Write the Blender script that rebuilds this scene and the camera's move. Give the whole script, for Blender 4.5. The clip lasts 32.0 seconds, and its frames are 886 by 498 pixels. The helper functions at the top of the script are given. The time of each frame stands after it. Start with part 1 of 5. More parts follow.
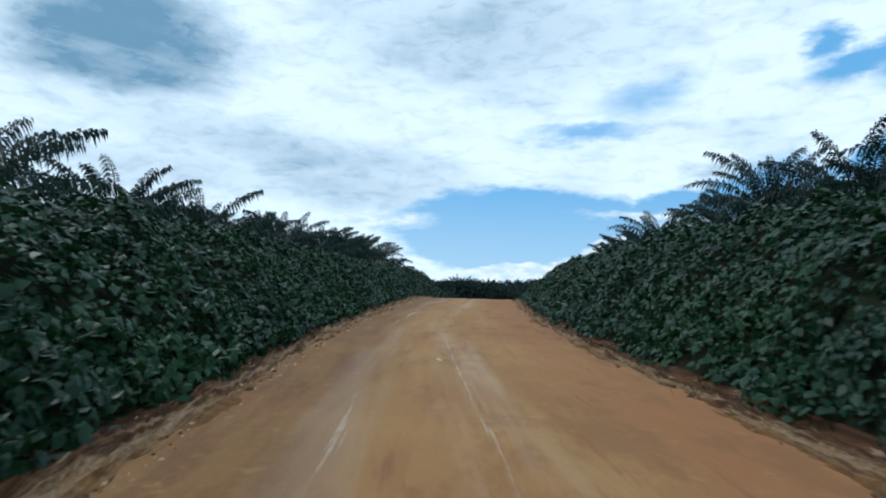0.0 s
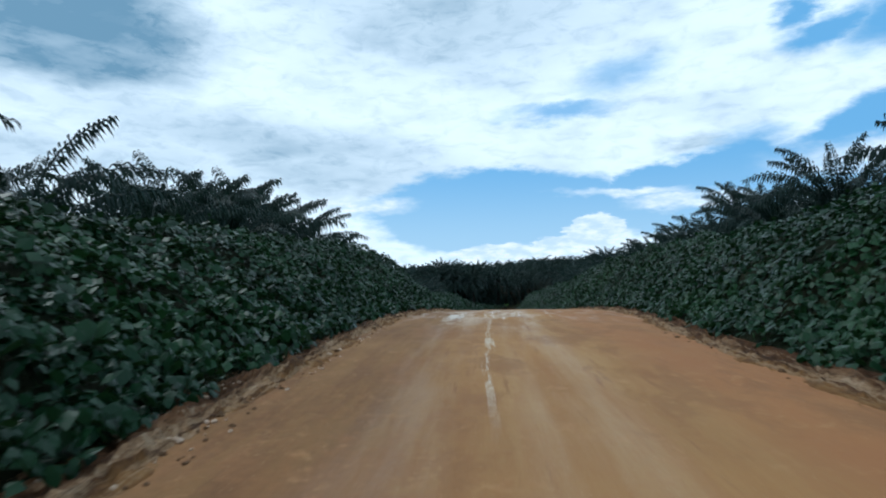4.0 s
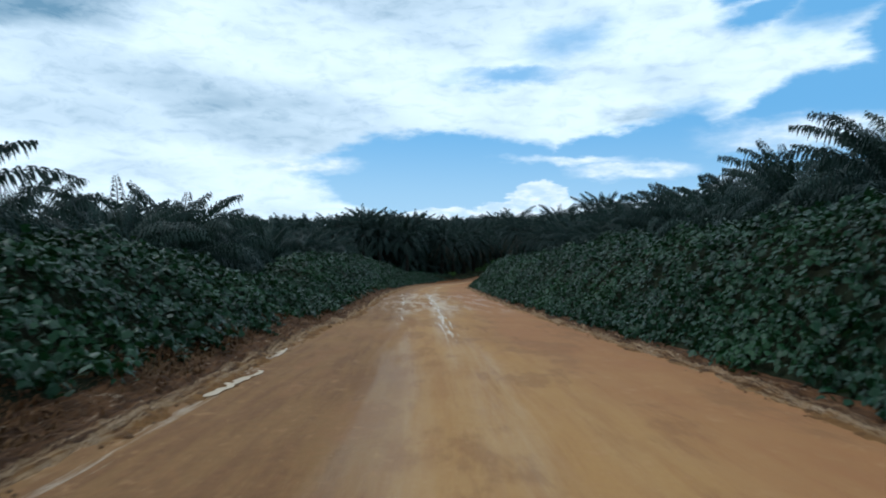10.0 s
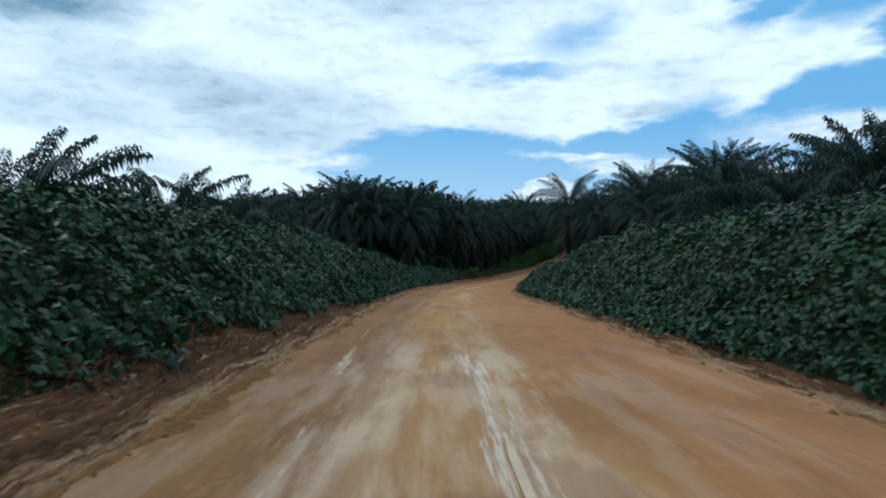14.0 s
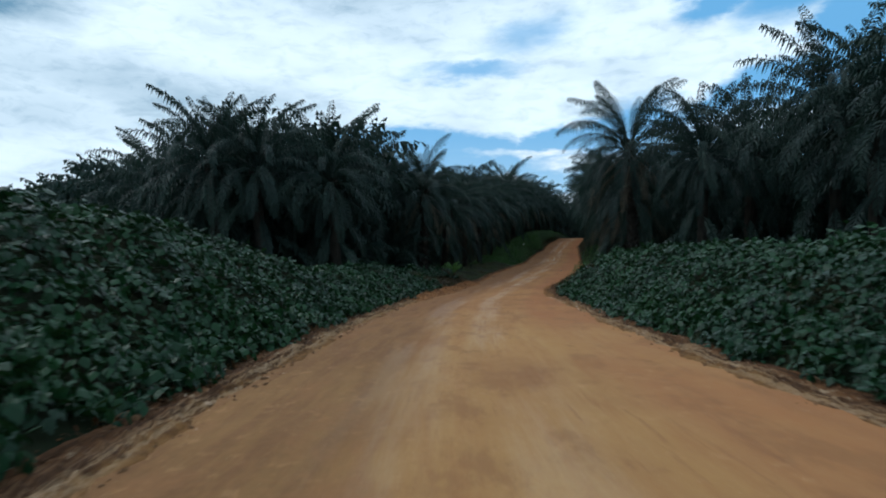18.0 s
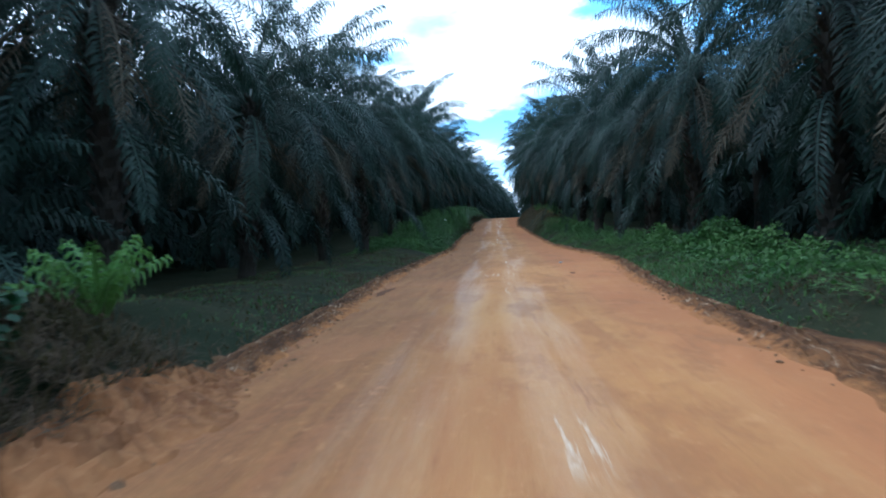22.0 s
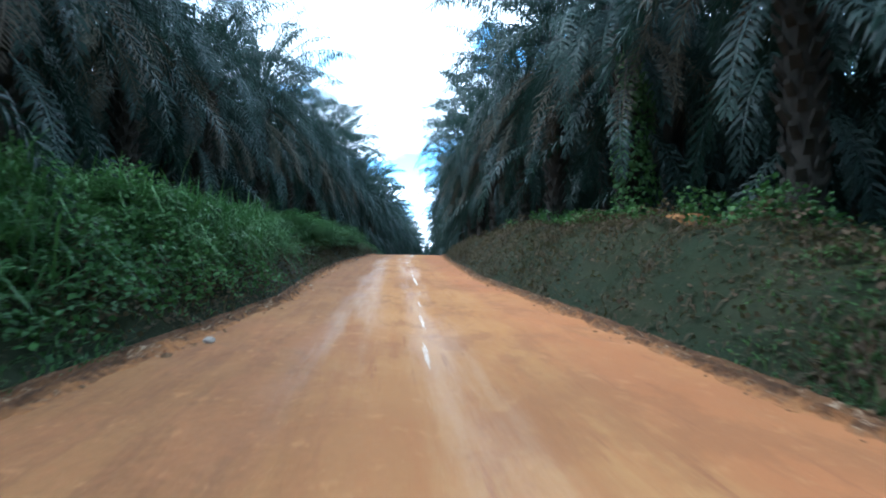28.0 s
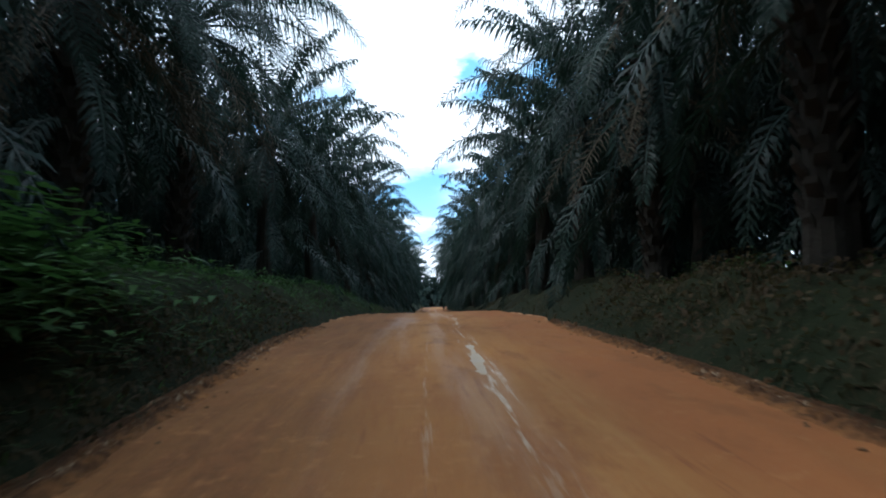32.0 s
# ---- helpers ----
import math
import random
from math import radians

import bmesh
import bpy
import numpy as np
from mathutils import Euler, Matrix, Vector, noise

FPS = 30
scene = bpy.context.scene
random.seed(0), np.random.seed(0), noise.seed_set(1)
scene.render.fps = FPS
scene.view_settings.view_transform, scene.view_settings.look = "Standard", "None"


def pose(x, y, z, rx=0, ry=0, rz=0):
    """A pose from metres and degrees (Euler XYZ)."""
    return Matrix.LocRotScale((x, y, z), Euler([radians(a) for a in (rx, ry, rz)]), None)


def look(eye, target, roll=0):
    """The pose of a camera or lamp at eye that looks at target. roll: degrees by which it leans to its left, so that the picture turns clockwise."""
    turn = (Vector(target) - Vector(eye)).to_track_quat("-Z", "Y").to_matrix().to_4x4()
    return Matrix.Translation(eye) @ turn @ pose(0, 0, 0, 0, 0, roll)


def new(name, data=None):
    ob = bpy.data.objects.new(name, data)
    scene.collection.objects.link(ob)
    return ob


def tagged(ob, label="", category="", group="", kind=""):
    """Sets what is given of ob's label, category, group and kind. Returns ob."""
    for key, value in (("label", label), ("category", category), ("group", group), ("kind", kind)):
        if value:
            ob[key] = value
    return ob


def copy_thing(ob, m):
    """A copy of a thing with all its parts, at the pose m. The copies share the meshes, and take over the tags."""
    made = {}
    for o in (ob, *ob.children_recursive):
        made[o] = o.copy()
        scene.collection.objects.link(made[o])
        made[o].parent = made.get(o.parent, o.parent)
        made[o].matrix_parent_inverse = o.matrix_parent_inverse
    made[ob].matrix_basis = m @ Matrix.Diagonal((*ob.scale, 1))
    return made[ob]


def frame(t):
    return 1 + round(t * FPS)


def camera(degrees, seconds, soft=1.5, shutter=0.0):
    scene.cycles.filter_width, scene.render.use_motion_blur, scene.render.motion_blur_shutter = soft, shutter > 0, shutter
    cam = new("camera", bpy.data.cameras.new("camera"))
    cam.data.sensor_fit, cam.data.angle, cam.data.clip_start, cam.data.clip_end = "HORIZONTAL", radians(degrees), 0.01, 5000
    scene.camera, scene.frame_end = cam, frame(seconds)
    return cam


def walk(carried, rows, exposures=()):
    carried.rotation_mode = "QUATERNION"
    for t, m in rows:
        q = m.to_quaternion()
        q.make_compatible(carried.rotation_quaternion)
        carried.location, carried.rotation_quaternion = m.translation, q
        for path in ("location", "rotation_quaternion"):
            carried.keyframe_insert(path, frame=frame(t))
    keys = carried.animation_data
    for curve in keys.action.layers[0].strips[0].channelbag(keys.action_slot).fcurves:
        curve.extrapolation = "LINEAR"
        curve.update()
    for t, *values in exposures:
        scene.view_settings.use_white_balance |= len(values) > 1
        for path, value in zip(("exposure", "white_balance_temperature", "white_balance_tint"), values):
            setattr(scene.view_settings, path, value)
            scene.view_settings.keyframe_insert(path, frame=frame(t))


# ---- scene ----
# Camera: a vehicle drives along a laterite road between green banks into an oil palm grove.
cam = camera(73.6, 32.0, soft=1.9, shutter=0.2)
# seconds, place, Euler angles
PATH = [
    (0.0, -0.00, 0.00, 1.75, 94.07, -1.65, -0.12),
    (0.5, -0.33, 4.27, 1.96, 93.85, -1.57, -0.15),
    (1.0, -0.52, 8.51, 2.08, 93.76, -1.48, -0.12),
    (1.5, -0.65, 12.56, 2.16, 93.76, -1.25, -0.08),
    (2.0, -0.66, 16.76, 2.21, 93.27, -0.61, -0.15),
    (2.5, -0.58, 21.13, 2.30, 93.07, -0.17, -0.22),
    (3.0, -0.41, 25.47, 2.39, 92.87, 0.49, -0.58),
    (3.5, -0.10, 29.58, 2.46, 92.63, 0.87, -1.21),
    (4.0, 0.23, 33.46, 2.59, 92.52, 0.93, -1.78),
    (4.5, 0.58, 37.29, 2.74, 92.46, 0.79, -2.31),
    (5.0, 0.95, 41.24, 2.88, 92.41, 0.58, -2.83),
    (5.5, 1.37, 45.47, 2.97, 92.29, 0.45, -3.38),
    (6.0, 1.83, 50.16, 2.97, 92.04, 0.53, -3.97),
    (6.5, 2.26, 54.96, 2.87, 91.79, 0.64, -4.22),
    (7.0, 2.71, 59.69, 2.69, 91.39, 0.52, -4.65),
    (7.5, 3.28, 64.33, 2.47, 91.04, 0.14, -5.04),
    (8.0, 4.03, 68.64, 2.18, 91.09, -0.02, -5.69),
    (8.5, 4.75, 73.04, 1.85, 90.71, -0.06, -6.26),
    (9.0, 5.45, 77.81, 1.53, 89.57, -0.16, -6.85),
    (9.5, 6.11, 82.65, 1.20, 89.17, -0.42, -7.00),
    (10.0, 6.69, 87.48, 0.89, 88.93, -0.57, -7.23),
    (10.5, 7.37, 92.05, 0.57, 88.81, -0.42, -7.42),
    (11.0, 7.87, 96.67, 0.19, 88.74, -0.64, -7.57),
    (11.5, 8.32, 101.55, -0.19, 88.73, -0.75, -7.58),
    (12.0, 8.65, 106.58, -0.54, 88.59, -0.81, -7.19),
    (12.5, 9.01, 111.60, -0.81, 88.69, -0.88, -6.67),
    (13.0, 9.35, 116.67, -1.02, 88.60, -0.71, -6.44),
    (13.5, 9.70, 121.39, -1.30, 88.58, -0.71, -6.44),
    (14.0, 10.07, 125.87, -1.56, 88.55, -0.77, -6.48),
    (14.5, 10.48, 130.18, -1.82, 88.50, -0.80, -6.55),
    (15.0, 10.92, 134.48, -2.09, 88.45, -0.71, -6.65),
    (15.5, 11.38, 138.91, -2.34, 88.40, -0.44, -6.79),
    (16.0, 11.87, 143.60, -2.57, 88.36, 0.12, -6.97),
    (16.5, 12.44, 148.44, -2.83, 88.58, 0.52, -7.32),
    (17.0, 13.07, 153.48, -3.15, 88.58, 0.76, -8.27),
    (17.5, 13.81, 158.86, -3.49, 88.46, 0.69, -9.32),
    (18.0, 14.72, 164.30, -3.86, 88.43, 0.76, -10.54),
    (18.5, 15.71, 169.72, -4.23, 88.29, 0.65, -11.39),
    (19.0, 16.83, 175.14, -4.56, 88.17, 0.71, -12.33),
    (19.5, 17.93, 180.61, -4.93, 87.95, 0.30, -13.48),
    (20.0, 19.28, 186.36, -5.27, 87.80, 0.47, -14.21),
    (20.5, 20.94, 191.93, -5.58, 87.62, 0.57, -15.44),
    (21.0, 22.91, 196.72, -5.94, 87.54, 1.50, -16.67),
    (21.5, 24.99, 201.83, -6.24, 87.55, 2.24, -17.90),
    (22.0, 27.06, 206.95, -6.46, 87.38, 2.36, -19.50),
    (22.5, 29.10, 211.86, -6.61, 87.40, 1.34, -21.35),
    (23.0, 31.27, 216.93, -6.66, 87.93, -0.39, -23.00),
    (23.5, 33.66, 222.11, -6.68, 88.23, -1.35, -24.42),
    (24.0, 36.12, 227.14, -6.72, 88.68, -2.11, -26.45),
    (24.5, 38.48, 232.07, -6.82, 88.99, -2.12, -27.05),
    (25.0, 40.80, 237.15, -6.96, 89.74, -1.64, -28.22),
    (25.5, 43.10, 242.05, -7.08, 89.33, -1.68, -28.57),
    (26.0, 45.37, 247.05, -7.14, 89.40, -1.94, -29.02),
    (26.5, 47.60, 252.09, -7.12, 89.34, -1.89, -29.22),
    (27.0, 49.91, 257.28, -7.04, 89.68, -1.61, -29.32),
    (27.5, 52.30, 262.65, -6.92, 90.30, -1.21, -29.36),
    (28.0, 54.75, 268.19, -6.77, 91.12, -0.79, -29.36),
    (28.5, 57.28, 273.93, -6.58, 92.01, -0.45, -29.36),
    (29.0, 59.87, 279.86, -6.37, 92.87, -0.28, -29.42),
    (29.5, 62.55, 285.78, -6.12, 93.00, -0.38, -29.52),
    (30.0, 65.36, 291.90, -5.82, 93.11, -0.06, -29.44),
    (30.5, 68.23, 297.96, -5.53, 93.17, 0.62, -29.43),
    (31.0, 71.15, 303.95, -5.29, 93.35, 1.01, -29.40),
    (31.5, 73.97, 310.18, -5.09, 93.70, 1.34, -29.78),
    (32.0, 76.84, 316.01, -4.87, 93.87, 1.47, -30.07),
]
walk(cam, [(r[0], pose(*r[1:])) for r in PATH],
     exposures=[(0.0, -0.1, 5650, 8), (18.0, -0.1, 5800, 8), (19.0, -0.05, 5850, 8), (20.0, 0.80, 5150, 9), (21.0, 1.05, 5100, 10), (22.0, 1.25, 5100, 10), (23.5, 1.4, 5150, 10), (25.0, 1.6, 5200, 10), (26.0, 1.7, 5200, 10), (28.5, 2.35, 5000, 8),
                (29.0, 2.25, 4900, 8), (29.4, 1.2, 5500, 12), (30.0, -0.05, 5800, 12), (30.6, 0.5, 5750, 12), (31.3, 0.85, 5750, 12), (32.0, 0.85, 5800, 12)])

# ---- world and sun ----
SUN_EL, SUN_AZ = 50.0, -60.0     # degrees above the horizon, degrees to the right of +y


class Nodes:
    """Short hand for node trees."""

    def __init__(self, tree):
        self.tree = tree
        tree.nodes.clear()

    def add(self, kind, **inputs):
        n = self.tree.nodes.new(kind)
        for key, value in inputs.items():
            self.put(n.inputs[key.replace("_", " ")], value)
        return n

    def put(self, socket, value):
        if isinstance(value, bpy.types.NodeSocket):
            self.tree.links.new(value, socket)
        elif value is not None:
            socket.default_value = value

    def math(self, op, a, b=None, c=None, clamp=False):
        n = self.tree.nodes.new("ShaderNodeMath")
        n.operation, n.use_clamp = op, clamp
        for i, value in enumerate((a, b, c)):
            self.put(n.inputs[i], value)
        return n.outputs[0]

    def vec(self, op, a, b=None):
        n = self.tree.nodes.new("ShaderNodeVectorMath")
        n.operation = op
        self.put(n.inputs[0], a)
        self.put(n.inputs[1], b)
        return n.outputs[0]

    def noise(self, vector, scale, detail=4.0, rough=0.55, warp=0.0):
        n = self.add("ShaderNodeTexNoise", Vector=vector, Scale=scale, Detail=detail, Roughness=rough, Distortion=warp)
        return n.outputs[0]

    def smooth(self, value, lo, hi, a=0.0, b=1.0):
        n = self.tree.nodes.new("ShaderNodeMapRange")
        n.interpolation_type = "SMOOTHSTEP"
        for i, v in enumerate((value, lo, hi, a, b)):
            self.put(n.inputs[i], v)
        return n.outputs[0]

    def mix(self, fac, a, b, kind="MIX"):
        n = self.tree.nodes.new("ShaderNodeMix")
        n.data_type, n.blend_type = "RGBA", kind
        self.put(n.inputs[0], fac)
        self.put(n.inputs[6], (*a, 1) if isinstance(a, tuple) else a)
        self.put(n.inputs[7], (*b, 1) if isinstance(b, tuple) else b)
        return n.outputs[2]

    def split(self, vector):
        n = self.add("ShaderNodeSeparateXYZ", Vector=vector)
        return n.outputs[0], n.outputs[1], n.outputs[2]

    def join(self, x, y, z):
        n = self.tree.nodes.new("ShaderNodeCombineXYZ")
        for i, v in enumerate((x, y, z)):
            self.put(n.inputs[i], v)
        return n.outputs[0]


def build_sky():
    world = bpy.data.worlds.new("sky")
    world.use_nodes = True
    scene.world = world
    k = Nodes(world.node_tree)
    d = k.add("ShaderNodeTexCoord").outputs["Generated"]
    x, y, z = k.split(d)
    deg = 180 / math.pi
    u = k.math("MULTIPLY", k.math("ARCTAN2", x, y), deg)
    v = k.math("MULTIPLY", k.math("ARCSINE", z), deg)
    # ragged cloud edges: the angles are warped at three scales
    flat = k.join(k.math("MULTIPLY", u, 0.05), k.math("MULTIPLY", v, 0.13), 0.0)
    n1 = k.math("SUBTRACT", k.noise(flat, 3.0, 8, 0.60), 0.5)
    n2 = k.math("SUBTRACT", k.noise(k.vec("ADD", flat, (7.3, 2.1, 4.0)), 3.4, 8, 0.60), 0.5)
    uu = k.math("MULTIPLY_ADD", n1, 9.0, u)
    vv = k.math("MULTIPLY_ADD", n2, 3.6, v)

    def spot(u0, v0, a, b, tilt=0.0, soft=0.45):
        """A soft-edged oval in the sky, 1 inside."""
        c, s = math.cos(radians(tilt)), math.sin(radians(tilt))
        du, dv = k.math("SUBTRACT", uu, u0), k.math("SUBTRACT", vv, v0)
        p = k.math("DIVIDE", k.math("ADD", k.math("MULTIPLY", du, c), k.math("MULTIPLY", dv, s)), a)
        q = k.math("DIVIDE", k.math("SUBTRACT", k.math("MULTIPLY", dv, c), k.math("MULTIPLY", du, s)), b)
        r = k.math("SQRT", k.math("ADD", k.math("MULTIPLY", p, p), k.math("MULTIPLY", q, q)))
        return k.smooth(r, 1 - soft, 1 + soft, 1.0, 0.0)

    def top(values):
        out = values[0]
        for w in values[1:]:
            out = k.math("MAXIMUM", out, w)
        return out

    blue = top([spot(7.0, 6.0, 13, 4.1, 0, 0.11), spot(25, 7.1, 12, 3.3, 7, 0.11), spot(41, 9.4, 9, 4.2, 6, 0.12),
                spot(48, 15, 6.5, 6, 0, 0.2), k.math("MULTIPLY", spot(13.4, 15.2, 4.6, 0.75, 4, 0.7), 0.85), k.math("MULTIPLY", spot(19.4, 18.2, 3.6, 1.3, 12, 0.9), 0.7),
                spot(35.5, 18.6, 3.6, 1.2, 8, 0.5), spot(42, 19.2, 5, 2.2, 10, 0.5), spot(33.5, 20.6, 1.5, 1.0, 0, 0.6),
                spot(29.5, 9.5, 3.0, 2.5, 0, 0.5)])
    # the rest of the sky, out of sight, is broken cloud as well
    other = k.math("MULTIPLY", k.smooth(k.noise(k.vec("ADD", d, (3.0, 1.0, 2.0)), 2.2, 6, 0.55), 0.52, 0.62),
                   k.math("MAXIMUM", k.smooth(k.math("ABSOLUTE", u), 52, 70), k.smooth(v, 27, 36)))
    blue = k.math("MAXIMUM", blue, other)
    white = top([spot(8, 1.6, 6, 1.1, 0, 0.1), spot(16.4, 3.7, 2.2, 1.6, 0, 0.1), spot(13.2, 2.2, 3.5, 1.3, 0, 0.1),
                 spot(19.0, 7.3, 4.5, 0.5, 0, 0.6), spot(25.0, 6.5, 4.5, 0.6, 2, 0.6), spot(-5.5, 6.7, 3.6, 0.8, 0, 0.6),
                 spot(34, 4.6, 2.8, 1.8, 0, 0.12), spot(23, 1.6, 6, 1.2, 0, 0.4), spot(40, 9.0, 7, 1.2, 0, 0.7)])
    curl = k.math("MULTIPLY", k.smooth(k.noise(k.vec("ADD", flat, (1.7, 5.2, 0.0)), 7.0, 7, 0.62, 0.6), 0.45, 0.72), 0.20)
    shade = k.math("ADD", k.math("ADD", curl, k.math("MULTIPLY", k.smooth(k.noise(flat, 2.4, 6, 0.5), 0.42, 0.75), 0.28)),
                   top([k.math("MULTIPLY", k.math("MULTIPLY", spot(-30, 20.2, 9.0, 4.4, 0, 0.5), k.smooth(k.noise(flat, 3.0, 4, 0.5), 0.3, 0.6, 0.75, 1.0)), 0.98), k.math("MULTIPLY", spot(-15, 12.6, 15, 2.0, -6, 0.8), 0.42),
                        k.math("MULTIPLY", spot(-8, 9.6, 11, 1.6, 0, 0.8), 0.38), k.math("MULTIPLY", spot(4, 24, 14, 4.5, 0, 0.8), 0.40),
                        k.math("MULTIPLY", spot(-26, 10, 10, 2.0, 0, 0.8), 0.30), k.math("MULTIPLY", spot(25.5, 11.3, 2.2, 0.6, 0, 0.8), 0.45)]),
                   clamp=True)
    sky = k.tree.nodes.new("ShaderNodeTexSky")
    sky.sky_type, sky.sun_disc = "NISHITA", False
    sky.sun_elevation, sky.sun_rotation = radians(SUN_EL), radians(SUN_AZ)
    clear = k.vec("MULTIPLY", sky.outputs[0], (0.10, 0.10, 0.10))
    clear = k.mix(0.85, clear, (0.20, 0.52, 0.84))
    clear = k.mix(k.smooth(v, 0.0, 12.0, 0.75, 0.0), clear, (0.58, 0.80, 0.92))
    cloud = k.mix(shade, (0.98, 1.10, 1.14), (0.20, 0.36, 0.48))
    lit = k.mix(k.smooth(k.noise(flat, 9.0, 5, 0.6), 0.35, 0.7), (0.70, 0.86, 0.95), (1.12, 1.15, 1.14))
    col = k.mix(blue, cloud, clear)
    col = k.mix(k.math("MULTIPLY", white, 0.9), col, lit)
    col = k.mix(k.smooth(v, -6.0, -0.5, 1.0, 0.0), col, (0.10, 0.11, 0.09))
    bg = k.add("ShaderNodeBackground", Color=col, Strength=1.0)
    out = k.add("ShaderNodeOutputWorld", Surface=bg.outputs[0])


build_sky()
sun = new("sun", bpy.data.lights.new("sun", "SUN"))
sun.data.energy, sun.data.angle, sun.data.color = 0.95, radians(16), (1.0, 0.96, 0.90)
sun.matrix_world = look((math.sin(radians(SUN_AZ)) * 100, math.cos(radians(SUN_AZ)) * 100, 100 * math.tan(radians(SUN_EL))), (0, 0, 0))

# ---- materials ----


def material(name):
    m = bpy.data.materials.new(name)
    m.use_nodes = True
    return m, Nodes(m.node_tree)


def finish(k, color, rough=0.8, bump=None, strength=0.3, distance=0.02, spec=0.3, through_light=None):
    b = k.add("ShaderNodeBsdfPrincipled", Base_Color=(*color, 1) if isinstance(color, tuple) else color, Roughness=rough)
    b.inputs["Specular IOR Level"].default_value = spec if not isinstance(spec, bpy.types.NodeSocket) else 0.5
    if isinstance(spec, bpy.types.NodeSocket):
        k.put(b.inputs["Specular IOR Level"], spec)
    if bump is not None:
        n = k.add("ShaderNodeBump", Height=bump, Strength=strength, Distance=distance)
        k.put(b.inputs["Normal"], n.outputs[0])
    shader = b.outputs[0]
    if through_light is not None:
        t = k.add("ShaderNodeBsdfTranslucent", Color=(*through_light, 1))
        shader = k.add("ShaderNodeAddShader").outputs[0]
        add = shader.node
        k.put(add.inputs[0], b.outputs[0])
        k.put(add.inputs[1], t.outputs[0])
    k.add("ShaderNodeOutputMaterial", Surface=shader)


def leaf_material(name, dark, mid, light, through_light, rough=0.5, scale=0.35, gloss=0.16):
    m, k = material(name)
    geo = k.add("ShaderNodeNewGeometry")
    rnd = geo.outputs["Random Per Island"]
    pos = geo.outputs["Position"]
    col = k.mix(k.smooth(rnd, 0.05, 0.95), dark, mid)
    col = k.mix(k.smooth(k.noise(pos, scale, 3), 0.42, 0.72, 0.0, 0.75), col, light)
    fine = k.noise(pos, 30.0, 3)
    col = k.mix(k.smooth(fine, 0.35, 0.75, 0.0, 0.35), col, dark)
    finish(k, col, rough, fine, 0.25, 0.01, gloss, through_light)
    return m


# wet clay on the road, its sky sheen painted pale: from and to along the way, place across it, half width, drift, share
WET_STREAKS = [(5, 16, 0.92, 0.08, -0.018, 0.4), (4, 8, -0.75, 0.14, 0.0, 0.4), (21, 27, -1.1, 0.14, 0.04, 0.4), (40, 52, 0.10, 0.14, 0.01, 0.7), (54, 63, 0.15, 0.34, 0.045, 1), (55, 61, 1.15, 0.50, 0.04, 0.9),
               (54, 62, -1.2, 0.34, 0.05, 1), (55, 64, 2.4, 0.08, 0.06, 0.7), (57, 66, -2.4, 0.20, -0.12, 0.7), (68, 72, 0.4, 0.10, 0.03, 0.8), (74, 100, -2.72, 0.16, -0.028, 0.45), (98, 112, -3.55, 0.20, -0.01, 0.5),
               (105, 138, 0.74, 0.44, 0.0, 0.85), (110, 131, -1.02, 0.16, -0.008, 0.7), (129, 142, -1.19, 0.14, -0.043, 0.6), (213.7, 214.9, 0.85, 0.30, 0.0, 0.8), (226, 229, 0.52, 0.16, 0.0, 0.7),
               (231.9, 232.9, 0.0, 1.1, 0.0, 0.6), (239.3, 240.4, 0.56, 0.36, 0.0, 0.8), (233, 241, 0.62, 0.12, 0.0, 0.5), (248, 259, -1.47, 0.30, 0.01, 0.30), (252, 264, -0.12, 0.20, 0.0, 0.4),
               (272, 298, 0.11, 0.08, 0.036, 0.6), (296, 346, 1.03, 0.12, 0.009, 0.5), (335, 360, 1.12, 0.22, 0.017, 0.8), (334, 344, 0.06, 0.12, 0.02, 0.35)]


